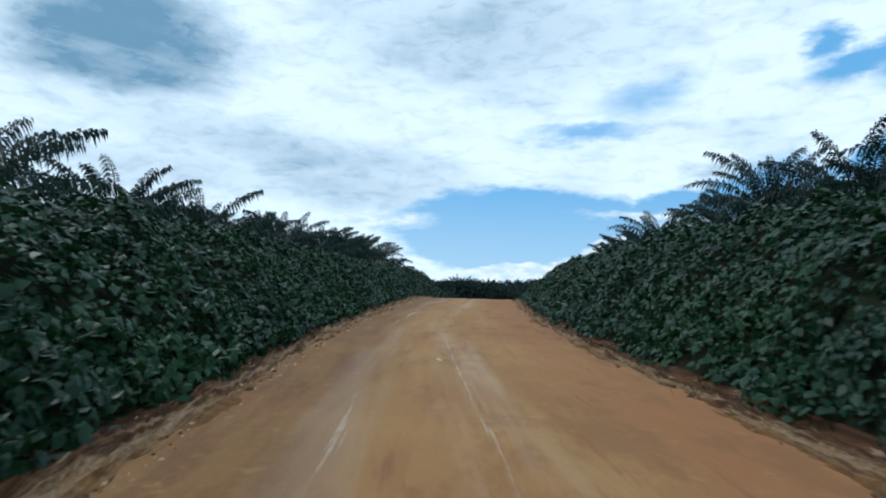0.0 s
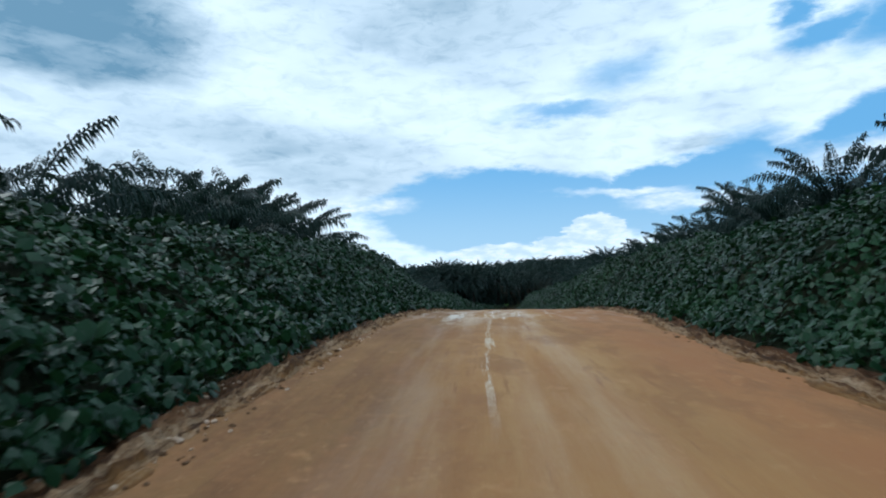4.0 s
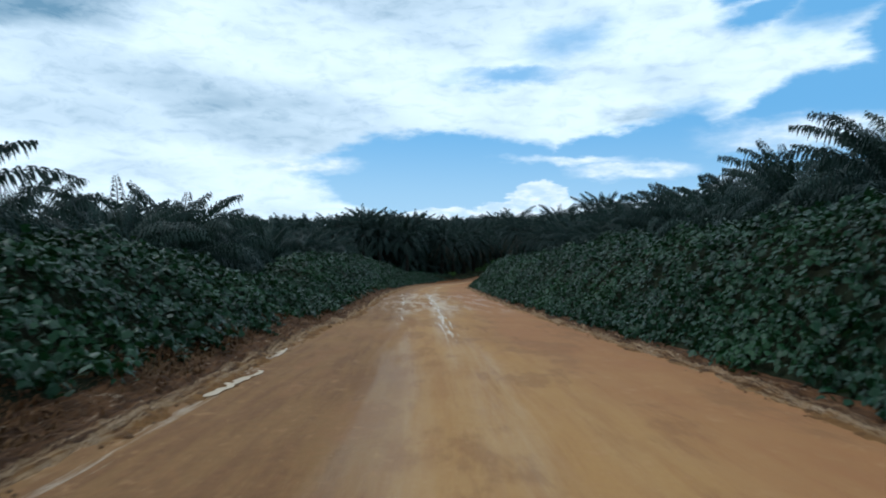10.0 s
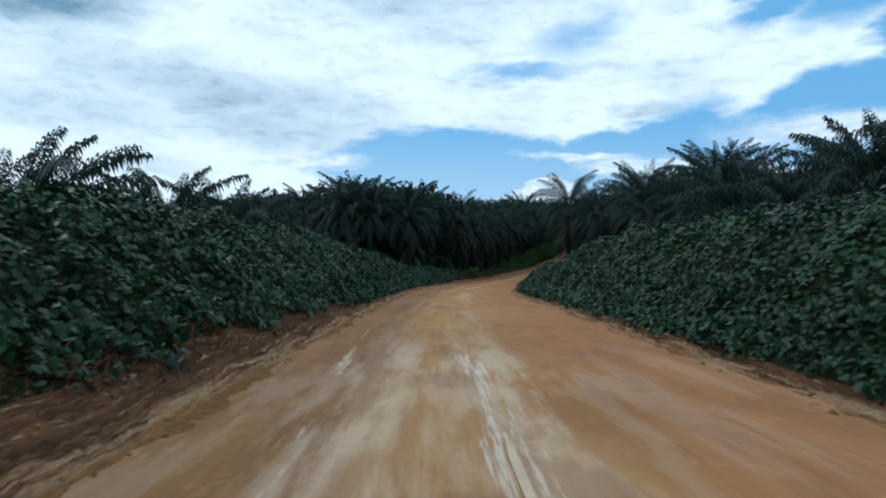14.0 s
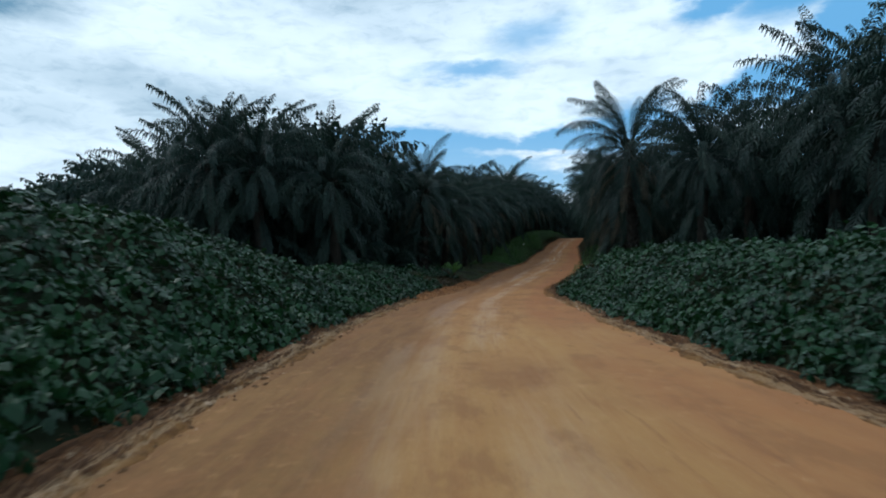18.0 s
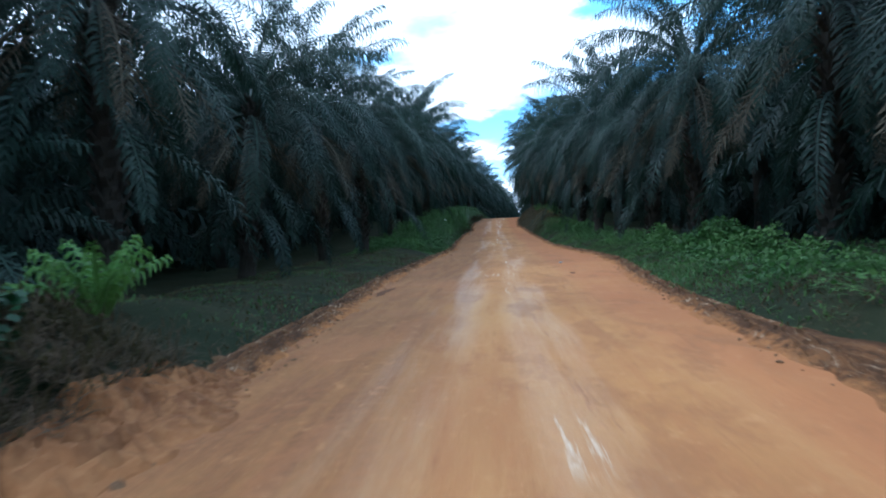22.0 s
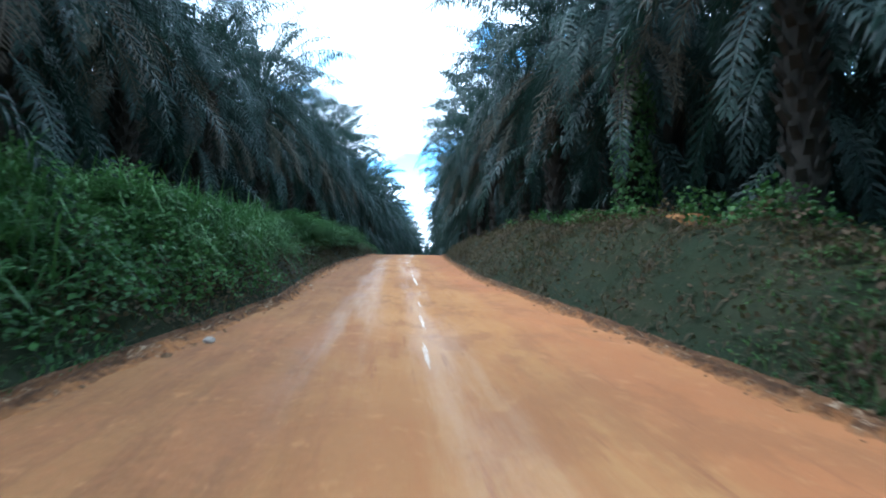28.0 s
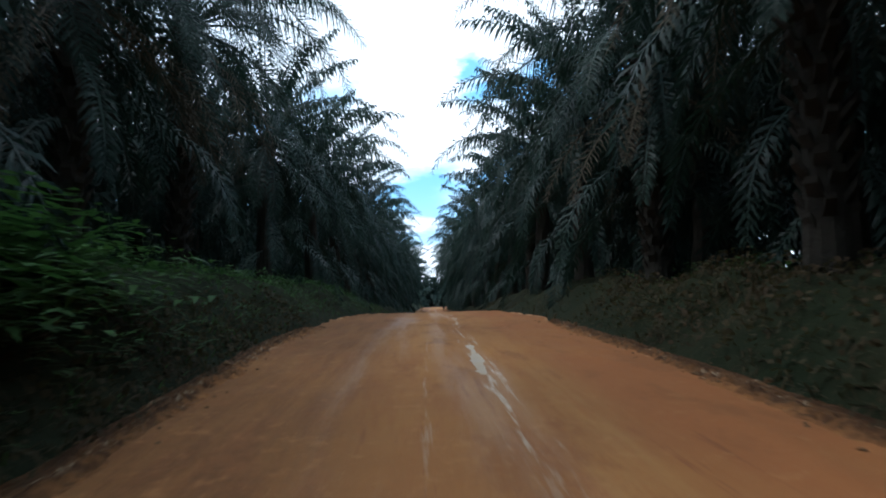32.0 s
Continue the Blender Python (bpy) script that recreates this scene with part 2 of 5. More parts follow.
def road_material():
    """Rust-coloured laterite: graded along the road, with paler wheel tracks, clay streaks and damp, smooth patches."""
    m, k = material("laterite")
    uv = k.add("ShaderNodeUVMap")
    uv.uv_map = "along"
    l, s, _ = k.split(uv.outputs[0])
    pos = k.add("ShaderNodeNewGeometry").outputs["Position"]
    streak = k.noise(k.join(k.math("MULTIPLY", l, 0.9), k.math("MULTIPLY", s, 0.07), 0.0), 1.0, 6, 0.62)
    streak2 = k.noise(k.join(k.math("MULTIPLY", l, 3.0), k.math("MULTIPLY", s, 0.30), 3.0), 1.0, 6, 0.65)
    patch = k.noise(pos, 0.16, 5, 0.6)
    grain = k.noise(pos, 9.0, 6, 0.7)
    pebble = k.noise(pos, 45.0, 3, 0.6)
    wob = k.math("MULTIPLY", k.math("SUBTRACT", k.noise(k.join(0.0, k.math("MULTIPLY", s, 0.06), 1.0), 1.0, 3), 0.5), 1.6)

    def track(centre, width):
        return k.smooth(k.math("ABSOLUTE", k.math("SUBTRACT", k.math("ADD", l, wob), centre)), width, width * 0.25)

    wheels = k.math("MAXIMUM", track(-0.75, 1.0), track(0.95, 1.0))
    col = k.mix(k.smooth(patch, 0.35, 0.68), (0.345, 0.180, 0.057), (0.252, 0.122, 0.042))
    col = k.mix(k.math("MULTIPLY", k.smooth(streak, 0.42, 0.68), 0.55), col, (0.385, 0.232, 0.088))
    col = k.mix(k.math("MULTIPLY", k.smooth(streak2, 0.45, 0.66), 0.50), col, (0.255, 0.108, 0.036))
    pale = k.math("MULTIPLY", wheels, k.smooth(streak, 0.30, 0.62))
    col = k.mix(k.math("MULTIPLY", pale, k.smooth(s, 270, 300, 0.24, 0.06)), col, (0.43, 0.275, 0.13))
    # the shoulder is redder, with dark furrows
    shoulder = k.math("MULTIPLY", k.smooth(k.math("ADD", l, k.math("MULTIPLY", wob, 0.8)), 2.0, 3.0), k.smooth(patch, 0.25, 0.6, 0.35, 0.9))
    col = k.mix(shoulder, col, (0.285, 0.118, 0.042))
    furrow = k.math("MULTIPLY", k.smooth(k.noise(k.join(k.math("MULTIPLY", l, 4.5), k.math("MULTIPLY", s, 0.30), 5.0), 1.0, 5, 0.65), 0.58, 0.70), k.smooth(patch, 0.35, 0.6, 0.25, 0.8))
    col = k.mix(furrow, col, (0.19, 0.080, 0.032))
    # a deeper brown tone over the left half of the road
    left_tone = k.math("MULTIPLY", k.smooth(k.math("ADD", l, k.math("MULTIPLY", wob, 0.7)), 0.1, -1.5), k.smooth(patch, 0.2, 0.6, 0.65, 1.0))
    col = k.mix(left_tone, col, k.mix(k.smooth(streak2, 0.40, 0.62), (0.180, 0.090, 0.029), (0.135, 0.062, 0.021)))
    # grey-white clay comes through on some stretches
    clay = k.math("MAXIMUM", k.smooth(k.math("ABSOLUTE", k.math("SUBTRACT", s, 60)), 13, 5), k.smooth(k.math("ABSOLUTE", k.math("SUBTRACT", s, 128)), 15, 8))
    clay = k.math("MULTIPLY", clay, k.smooth(k.noise(k.join(k.math("MULTIPLY", l, 1.5), k.math("MULTIPLY", s, 0.22), 9.0), 1.0, 5, 0.6), 0.42, 0.6))
    col = k.mix(k.math("MULTIPLY", clay, k.math("ADD", 0.10, k.math("MULTIPLY", wheels, 0.50))), col, (0.52, 0.40, 0.26))
    damp = k.noise(k.join(k.math("MULTIPLY", l, 1.0), k.math("MULTIPLY", s, 0.42), 4.0), 0.9, 8, 0.68)
    col = k.mix(k.smooth(damp, 0.50, 0.61, 0.0, 0.62), col, (0.205, 0.094, 0.034))
    crumb = k.noise(pos, 3.0, 6, 0.75)
    col = k.mix(k.smooth(crumb, 0.56, 0.66, 0.0, 0.30), col, (0.44, 0.245, 0.105))
    col = k.mix(k.smooth(grain, 0.35, 0.75, 0.0, 0.35), col, (0.29, 0.130, 0.047))
    col = k.mix(k.smooth(pebble, 0.66, 0.74, 0.0, 0.5), col, (0.62, 0.42, 0.24))
    # a broken crust of pale, dried clay along the edges
    uv2 = k.add("ShaderNodeUVMap")
    uv2.uv_map = "across"
    rim = k.smooth(k.math("ABSOLUTE", k.split(uv2.outputs[0])[0]), 0.90, 0.955)
    crust = k.math("MULTIPLY", rim, k.smooth(k.noise(k.join(k.math("MULTIPLY", l, 4.0), k.math("MULTIPLY", s, 0.9), 2.0), 1.0, 5, 0.65), 0.5, 0.6))
    col = k.mix(k.math("MULTIPLY", crust, 0.75), col, (0.52, 0.37, 0.24))
    # farther on the laterite is a stronger orange
    col = k.mix(k.smooth(k.math("MULTIPLY_ADD", patch, 30.0, s), 176, 222, 0.0, 1.0), col, k.mix(1.0, col, (1.0, 0.89, 0.84), "MULTIPLY"))
    col = k.mix(k.smooth(k.math("MULTIPLY_ADD", patch, 20.0, s), 278, 305, 0.0, 1.0), col, k.mix(1.0, col, (1.03, 0.95, 0.83), "MULTIPLY"))
    # wet clay squeezed up in thin ragged streaks along the wheel tracks, with the sky's reflection in its colour
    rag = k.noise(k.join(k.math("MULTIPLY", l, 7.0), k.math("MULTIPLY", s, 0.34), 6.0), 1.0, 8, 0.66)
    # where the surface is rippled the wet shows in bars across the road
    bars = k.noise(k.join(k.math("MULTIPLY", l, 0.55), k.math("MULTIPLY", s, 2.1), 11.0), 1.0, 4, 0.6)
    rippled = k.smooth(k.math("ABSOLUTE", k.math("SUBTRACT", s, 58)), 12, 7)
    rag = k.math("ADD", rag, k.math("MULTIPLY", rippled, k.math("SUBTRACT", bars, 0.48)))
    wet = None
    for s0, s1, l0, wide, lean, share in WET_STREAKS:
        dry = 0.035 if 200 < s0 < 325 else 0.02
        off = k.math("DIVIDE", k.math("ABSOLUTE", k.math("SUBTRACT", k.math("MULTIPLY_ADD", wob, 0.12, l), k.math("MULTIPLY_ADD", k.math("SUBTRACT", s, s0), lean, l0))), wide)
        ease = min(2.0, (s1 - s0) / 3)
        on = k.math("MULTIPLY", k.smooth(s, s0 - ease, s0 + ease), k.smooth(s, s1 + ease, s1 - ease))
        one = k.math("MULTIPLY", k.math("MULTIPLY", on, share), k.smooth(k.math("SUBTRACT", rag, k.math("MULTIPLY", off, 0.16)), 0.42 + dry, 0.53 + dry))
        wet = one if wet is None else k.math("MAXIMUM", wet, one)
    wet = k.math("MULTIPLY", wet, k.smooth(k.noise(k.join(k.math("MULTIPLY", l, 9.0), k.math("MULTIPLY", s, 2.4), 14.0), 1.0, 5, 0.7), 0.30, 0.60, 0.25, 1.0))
    # the pale tone stands for sky mirrored in the wet clay
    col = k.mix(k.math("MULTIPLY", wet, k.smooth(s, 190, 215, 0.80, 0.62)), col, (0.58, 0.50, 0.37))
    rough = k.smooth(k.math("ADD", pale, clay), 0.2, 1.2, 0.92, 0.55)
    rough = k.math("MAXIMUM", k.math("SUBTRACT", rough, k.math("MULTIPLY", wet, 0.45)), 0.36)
    height = k.math("ADD", k.math("ADD", k.math("MULTIPLY", grain, 0.6), k.math("MULTIPLY", crumb, 0.9)), k.math("ADD", k.math("MULTIPLY", streak2, 1.0), k.math("MULTIPLY", pebble, 0.25)))
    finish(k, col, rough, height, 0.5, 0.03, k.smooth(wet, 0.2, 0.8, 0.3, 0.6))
    return m


def soil_material(name, a, b, c):
    m, k = material(name)
    pos = k.add("ShaderNodeNewGeometry").outputs["Position"]
    n, g = k.noise(pos, 0.5, 6, 0.6), k.noise(pos, 7.0, 6, 0.7)
    col = k.mix(k.smooth(n, 0.35, 0.65), a, b)
    col = k.mix(k.smooth(g, 0.4, 0.7, 0.0, 0.6), col, c)
    finish(k, col, 0.95, g, 0.8, 0.06, 0.1)
    return m


def bark_material():
    m, k = material("palm_bark")
    pos = k.add("ShaderNodeTexCoord").outputs["Object"]
    n, g = k.noise(pos, 1.2, 4), k.noise(pos, 14.0, 5, 0.7)
    # bark kept very dark, with the shade of the crowns in its colour
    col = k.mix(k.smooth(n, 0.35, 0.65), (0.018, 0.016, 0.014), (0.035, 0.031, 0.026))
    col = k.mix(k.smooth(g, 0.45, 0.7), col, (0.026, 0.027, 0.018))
    finish(k, col, 0.95, g, 0.9, 0.05, 0.15)
    return m


def water_material():
    m, k = material("muddy_water")
    pos = k.add("ShaderNodeNewGeometry").outputs["Position"]
    n = k.noise(pos, 2.5, 4)
    col = k.mix(k.smooth(n, 0.35, 0.65), (0.40, 0.28, 0.165), (0.52, 0.40, 0.27))
    finish(k, col, k.smooth(n, 0.35, 0.7, 0.35, 0.65), k.noise(pos, 20.0, 2), 0.08, 0.01, 0.35)
    return m


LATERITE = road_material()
EARTH = soil_material("red_earth", (0.215, 0.094, 0.036), (0.125, 0.054, 0.024), (0.28, 0.140, 0.060))


def berm_material():
    """Graded earth in thin crumbling layers along the road, with pale clay and small stones."""
    m, k = material("graded_earth")
    uv = k.add("ShaderNodeUVMap")
    uv.uv_map = "along"
    l, s, _ = k.split(uv.outputs[0])
    pos = k.add("ShaderNodeNewGeometry").outputs["Position"]
    layer = k.noise(k.join(k.math("MULTIPLY", l, 9.0), k.math("MULTIPLY", s, 0.55), 0.0), 1.0, 6, 0.7)
    chunk, grit = k.noise(pos, 4.0, 6, 0.7), k.noise(pos, 26.0, 4, 0.7)
    # brown layers, deepened as well for the shade under overhanging leaves
    col = k.mix(k.smooth(layer, 0.38, 0.62), (0.055, 0.027, 0.013), (0.140, 0.066, 0.028))
    col = k.mix(k.smooth(chunk, 0.45, 0.7, 0.0, 0.7), col, (0.055, 0.029, 0.017))
    col = k.mix(k.math("MULTIPLY", k.smooth(layer, 0.53, 0.60), k.smooth(chunk, 0.50, 0.60, 0.0, 0.75)), col, (0.40, 0.29, 0.19))
    col = k.mix(k.smooth(grit, 0.66, 0.74, 0.0, 0.6), col, (0.40, 0.29, 0.20))
    foot = k.math("MULTIPLY", k.smooth(k.math("ABSOLUTE", k.math("ADD", l, 0.16)), 0.26, 0.06), k.math("MULTIPLY", k.smooth(layer, 0.44, 0.54), k.smooth(grit, 0.40, 0.55, 0.3, 1.0)))
    foot = k.math("MULTIPLY", foot, k.smooth(s, 205, 185))
    reach = k.smooth(k.math("ADD", l, k.math("MULTIPLY", k.math("SUBTRACT", chunk, 0.5), 0.7)), -0.36, -0.02)
    col = k.mix(reach, k.mix(k.smooth(s, 195, 225), k.mix(k.smooth(chunk, 0.4, 0.6), (0.20, 0.100, 0.034), (0.135, 0.064, 0.023)), k.mix(k.smooth(chunk, 0.4, 0.6), (0.31, 0.136, 0.050), (0.23, 0.098, 0.038))), col)
    col = k.mix(k.math("MULTIPLY", foot, 0.55), col, (0.42, 0.29, 0.17))
    finish(k, col, 0.95, k.math("ADD", k.math("MULTIPLY", chunk, 1.5), k.math("ADD", layer, k.math("MULTIPLY", grit, 0.5))), 1.0, 0.06, 0.12)
    return m


BERM = berm_material()
CLAY = soil_material("pale_clay", (0.46, 0.34, 0.24), (0.36, 0.24, 0.15), (0.55, 0.45, 0.36))
PATCH = soil_material("orange_earth", (0.26, 0.125, 0.045), (0.19, 0.088, 0.034), (0.14, 0.066, 0.026))
# nearly black: the shade under leaves and palms is put into this colour
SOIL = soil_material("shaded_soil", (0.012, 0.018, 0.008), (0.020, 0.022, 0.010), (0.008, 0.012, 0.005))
COVER = leaf_material("cover_leaf", (0.005, 0.020, 0.009), (0.008, 0.034, 0.013), (0.016, 0.056, 0.016), (0.003, 0.008, 0.002), 0.40, 0.30, 0.14)
FERN = leaf_material("fern_leaf", (0.018, 0.044, 0.014), (0.038, 0.084, 0.022), (0.064, 0.122, 0.030), (0.014, 0.035, 0.008), 0.65)
DRY = leaf_material("dry_grass", (0.026, 0.017, 0.010), (0.052, 0.033, 0.018), (0.034, 0.028, 0.012), (0.02, 0.02, 0.008), 0.85, 0.6)
# darker and bluer than living fronds: canopy shade and bluish haze mixed in
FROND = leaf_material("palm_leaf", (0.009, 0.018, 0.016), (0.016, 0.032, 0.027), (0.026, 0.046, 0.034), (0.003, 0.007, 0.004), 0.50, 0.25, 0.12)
SEEDLING = leaf_material("seedling_leaf", (0.04, 0.095, 0.025), (0.07, 0.145, 0.032), (0.10, 0.18, 0.04), (0.03, 0.06, 0.01), 0.5)
WITHERED = leaf_material("withered_creeper", (0.06, 0.028, 0.012), (0.13, 0.062, 0.024), (0.09, 0.055, 0.022), (0.012, 0.006, 0.002), 0.85, 0.6)
DEAD = leaf_material("dead_frond", (0.042, 0.036, 0.026), (0.078, 0.066, 0.046), (0.055, 0.052, 0.034), (0.01, 0.008, 0.005), 0.85, 0.4)
BARK = bark_material()
MUD = soil_material("wet_mud", (0.10, 0.048, 0.026), (0.13, 0.062, 0.032), (0.075, 0.038, 0.022))
STONE = soil_material("grey_stone", (0.24, 0.21, 0.18), (0.32, 0.28, 0.24), (0.18, 0.16, 0.14))
LITTER = soil_material("white_plastic", (0.75, 0.75, 0.74), (0.68, 0.69, 0.70), (0.60, 0.60, 0.60))
WATER = water_material()

# ---- plan of the road ----
# middle of the way: place and height of the surface, every 22 m from the start
KNOTS = [(1.6, -40.0, -1.2), (-0.1, 0.0, 0.0), (-0.5, 22.0, 0.6), (1.2, 43.9, 1.2), (3.6, 65.8, 0.6), (6.7, 87.5, -0.9), (8.9, 109.4, -2.4),
         (10.6, 131.4, -3.6), (13.1, 153.2, -4.9), (16.8, 174.9, -6.3), (22.6, 196.0, -7.6), (31.1, 216.4, -8.4), (40.4, 236.3, -8.7),
         (49.5, 256.3, -8.8), (58.4, 276.4, -8.2), (67.5, 296.5, -7.4), (77.0, 316.3, -6.65), (87.2, 335.8, -6.15), (97.8, 355.2, -6.6),
         (119.0, 393.5, -8.5), (142.5, 435.0, -10.0), (192.0, 523.0, -11.0), (240.0, 610.0, -11.0)]


def spline(points, step=0.5):
    """A smooth line through the points, at even steps."""
    p = np.array(points)
    p = np.vstack([2 * p[0] - p[1], p, 2 * p[-1] - p[-2]])
    out = []
    for a, b, c, d in zip(p, p[1:], p[2:], p[3:]):
        n = 40
        for t in np.arange(n) / n:
            out.append(0.5 * (2 * b + (c - a) * t + (2 * a - 5 * b + 4 * c - d) * t ** 2 + (3 * b - a - 3 * c + d) * t ** 3))
    out = np.array(out)
    s = np.concatenate([[0], np.cumsum(np.hypot(*np.diff(out[:, :2], axis=0).T))])
    s -= s[40]
    even = np.arange(math.ceil(s[0]), s[-1], step)
    return even, np.stack([np.interp(even, s, out[:, i]) for i in range(3)], 1)


LINE_S, LINE = spline(KNOTS)
TANGENT = np.gradient(LINE[:, :2], axis=0)
TANGENT /= np.hypot(*TANGENT.T)[:, None]


def place(s, l):
    """World x, y and the road's height at s metres along the way and l metres to its right."""
    x, y, z = (np.interp(s, LINE_S, LINE[:, i]) for i in range(3))
    tx, ty = np.interp(s, LINE_S, TANGENT[:, 0]), np.interp(s, LINE_S, TANGENT[:, 1])
    return x + ty * l, y - tx * l, z


def along(x, y):
    """The way along the road and to its right of a place in the world."""
    i = int(np.argmin(np.hypot(LINE[:, 0] - x, LINE[:, 1] - y)))
    dx, dy = x - LINE[i, 0], y - LINE[i, 1]
    return float(LINE_S[i] + dx * TANGENT[i, 0] + dy * TANGENT[i, 1]), float(dx * TANGENT[i, 1] - dy * TANGENT[i, 0])


def table(s, *pairs):
    return np.interp(s, [p[0] for p in pairs], [p[1] for p in pairs])


def left_edge(s):
    return -table(s, (-40, 2.75), (30, 2.7), (45, 3.0), (58, 3.4), (75, 2.95), (86, 3.2), (93, 3.85), (108, 4.05), (114, 3.5), (125, 3.2), (150, 3.0), (165, 3.2),
                  (185, 3.6), (196, 3.6), (203, 3.05), (214, 3.0), (225, 3.65), (232, 4.1), (249, 4.0), (258, 3.6), (270, 3.9), (284, 3.7), (294, 2.85), (303, 3.3), (318, 3.5),
                  (335, 3.2), (345, 3.8), (600, 3.2))


def right_edge(s):
    return table(s, (-40, 4.4), (20, 4.5), (45, 4.4), (60, 6.2), (70, 6.2), (77, 5.3), (86, 5.2), (101, 5.6), (125, 5.35), (140, 5.5), (156, 5.5), (166, 5.0), (185, 5.0), (192, 5.1), (200, 4.4),
                 (207, 3.7), (213, 3.8), (229, 4.9), (238, 5.8), (246, 5.9), (258, 5.0), (270, 4.9), (295, 4.4), (303, 4.0), (313, 4.3), (340, 4.8), (600, 4.0))


def left_bank(s):
    return table(s, (-40, 3.45), (12, 3.4), (20, 3.3), (30, 3.2), (37, 2.85), (48, 2.95), (60, 3.55), (65, 3.85), (69, 4.2), (74, 4.05), (78, 3.1), (82, 2.7), (87, 2.55), (95, 2.85), (108, 3.0),
                 (112, 2.2), (117, 1.15), (121, 1.5), (125, 2.3), (130, 3.3), (141, 3.45), (150, 3.65), (157, 3.9), (163, 3.95), (169, 3.6), (173, 3.1), (177, 3.45), (182, 3.25), (187, 2.85),
                 (192, 2.05), (198, 1.85), (205, 2.0), (210, 1.5), (217, 0.8), (225, 0.35), (252, 0.6), (262, 1.3), (275, 1.9), (290, 2.5), (306, 2.3), (318, 2.4), (332, 2.2), (400, 1.2), (600, 0.5))


def right_bank(s):
    return table(s, (-40, 3.7), (15, 3.75), (20, 3.5), (28, 3.3), (38, 3.05), (54, 3.1), (64, 3.65), (73, 3.8), (83, 4.05), (90, 4.15), (100, 4.0), (106, 3.65), (112, 3.7), (117, 3.95), (128, 3.7),
                 (134, 3.5), (142, 3.6), (152, 3.85), (161, 3.9), (165, 3.4), (168, 3.0), (174, 2.6), (185, 2.65), (203, 2.9), (212, 2.2),
                 (220, 0.7), (232, 0.4), (262, 0.7), (280, 1.2), (292, 2.2), (305, 2.4), (322, 2.0), (345, 1.4), (400, 0.9), (600, 0.5))


def lumps(x, y):
    """Soft mounds of growth, in metres."""
    return (np.sin(x * 0.9 + 1.3 * np.sin(y * 0.43)) * np.sin(y * 0.8 + 1.1 * np.sin(x * 0.37 + 2)) * 0.6
            + np.sin(x * 2.1 + 1.7 * np.sin(y * 1.1 + 1)) * np.sin(y * 1.9 + 1.4 * np.sin(x * 0.9)) * 0.4)


def ground_height(s, l):
    """Height of the ground beside the road over the road's surface."""
    s, l = np.asarray(s, float), np.asarray(l, float)
    right = l > 0
    edge = np.where(right, right_edge(s), -left_edge(s))
    rise = np.where(right, right_bank(s), left_bank(s))
    d = np.abs(l) - edge
    wide = np.where(right, np.where(s < 215, 4.2, 2.6), np.where(s < 215, 5.4, 2.8))
    t = np.clip(d / wide, 0, 1)
    face = np.sin(t * np.pi / 2) ** 1.45
    rise = np.maximum(rise - np.where(s < 212, 0.45, 0.0), 0.15)
    behind = np.clip((d - wide) / 6.0, 0, 1)
    low = np.where(right, np.where(s < 215, 0.2, 0.0), np.where(s < 165, 2.8, 0.5))
    h = rise * face - np.minimum(low, rise) * behind * behind * (3 - 2 * behind)
    x, y, _ = place(s, l)
    h = h + lumps(x, y) * np.clip(d / 2.5, 0, 1) * np.where(s < 220, 0.34, np.where((s > 283) & (d > 0.3), 0.48, 0.18))
    return np.where(d < 0, -0.35, h - 0.04)


# ---- building helpers ----


def mesh(name, verts, faces, mat, uv=None, smooth=False, slots=None, uv2=None):
    """A mesh from arrays: faces is an (n, 3) or (n, 4) array."""
    verts, faces = np.asarray(verts, np.float32), np.asarray(faces, np.int32)
    me = bpy.data.meshes.new(name)
    n, side = faces.shape
    me.vertices.add(len(verts))
    me.vertices.foreach_set("co", verts.ravel())
    me.loops.add(n * side)
    me.loops.foreach_set("vertex_index", faces.ravel())
    me.polygons.add(n)
    me.polygons.foreach_set("loop_start", np.arange(0, n * side, side, dtype=np.int32))
    me.polygons.foreach_set("use_smooth", np.full(n, smooth))
    if uv is not None:
        layer = me.uv_layers.new(name="along")
        layer.data.foreach_set("uv", np.asarray(uv, np.float32)[faces.ravel()].ravel())
    if uv2 is not None:
        layer = me.uv_layers.new(name="across")
        layer.data.foreach_set("uv", np.asarray(uv2, np.float32)[faces.ravel()].ravel())
    for one in (mat if isinstance(mat, list) else [mat]):
        me.materials.append(one)
    if slots is not None:
        me.polygons.foreach_set("material_index", np.asarray(slots, np.int32))
    me.update(calc_edges=True)
    return me


def grid_faces(rows, cols):
    a = np.arange(rows * cols).reshape(rows, cols)
    return np.stack([a[:-1, :-1], a[:-1, 1:], a[1:, 1:], a[1:, :-1]], -1).reshape(-1, 4)


def thing(name, label, category, kind="", group="", data=None):
    return tagged(new(name, data), label, category, group, kind)


def part(name, me, parent, label="", m=None):
    ob = new(name, me)
    ob.parent = parent
    if m is not None:
        ob.matrix_basis = m
    if label:
        ob["label"] = label
    return ob


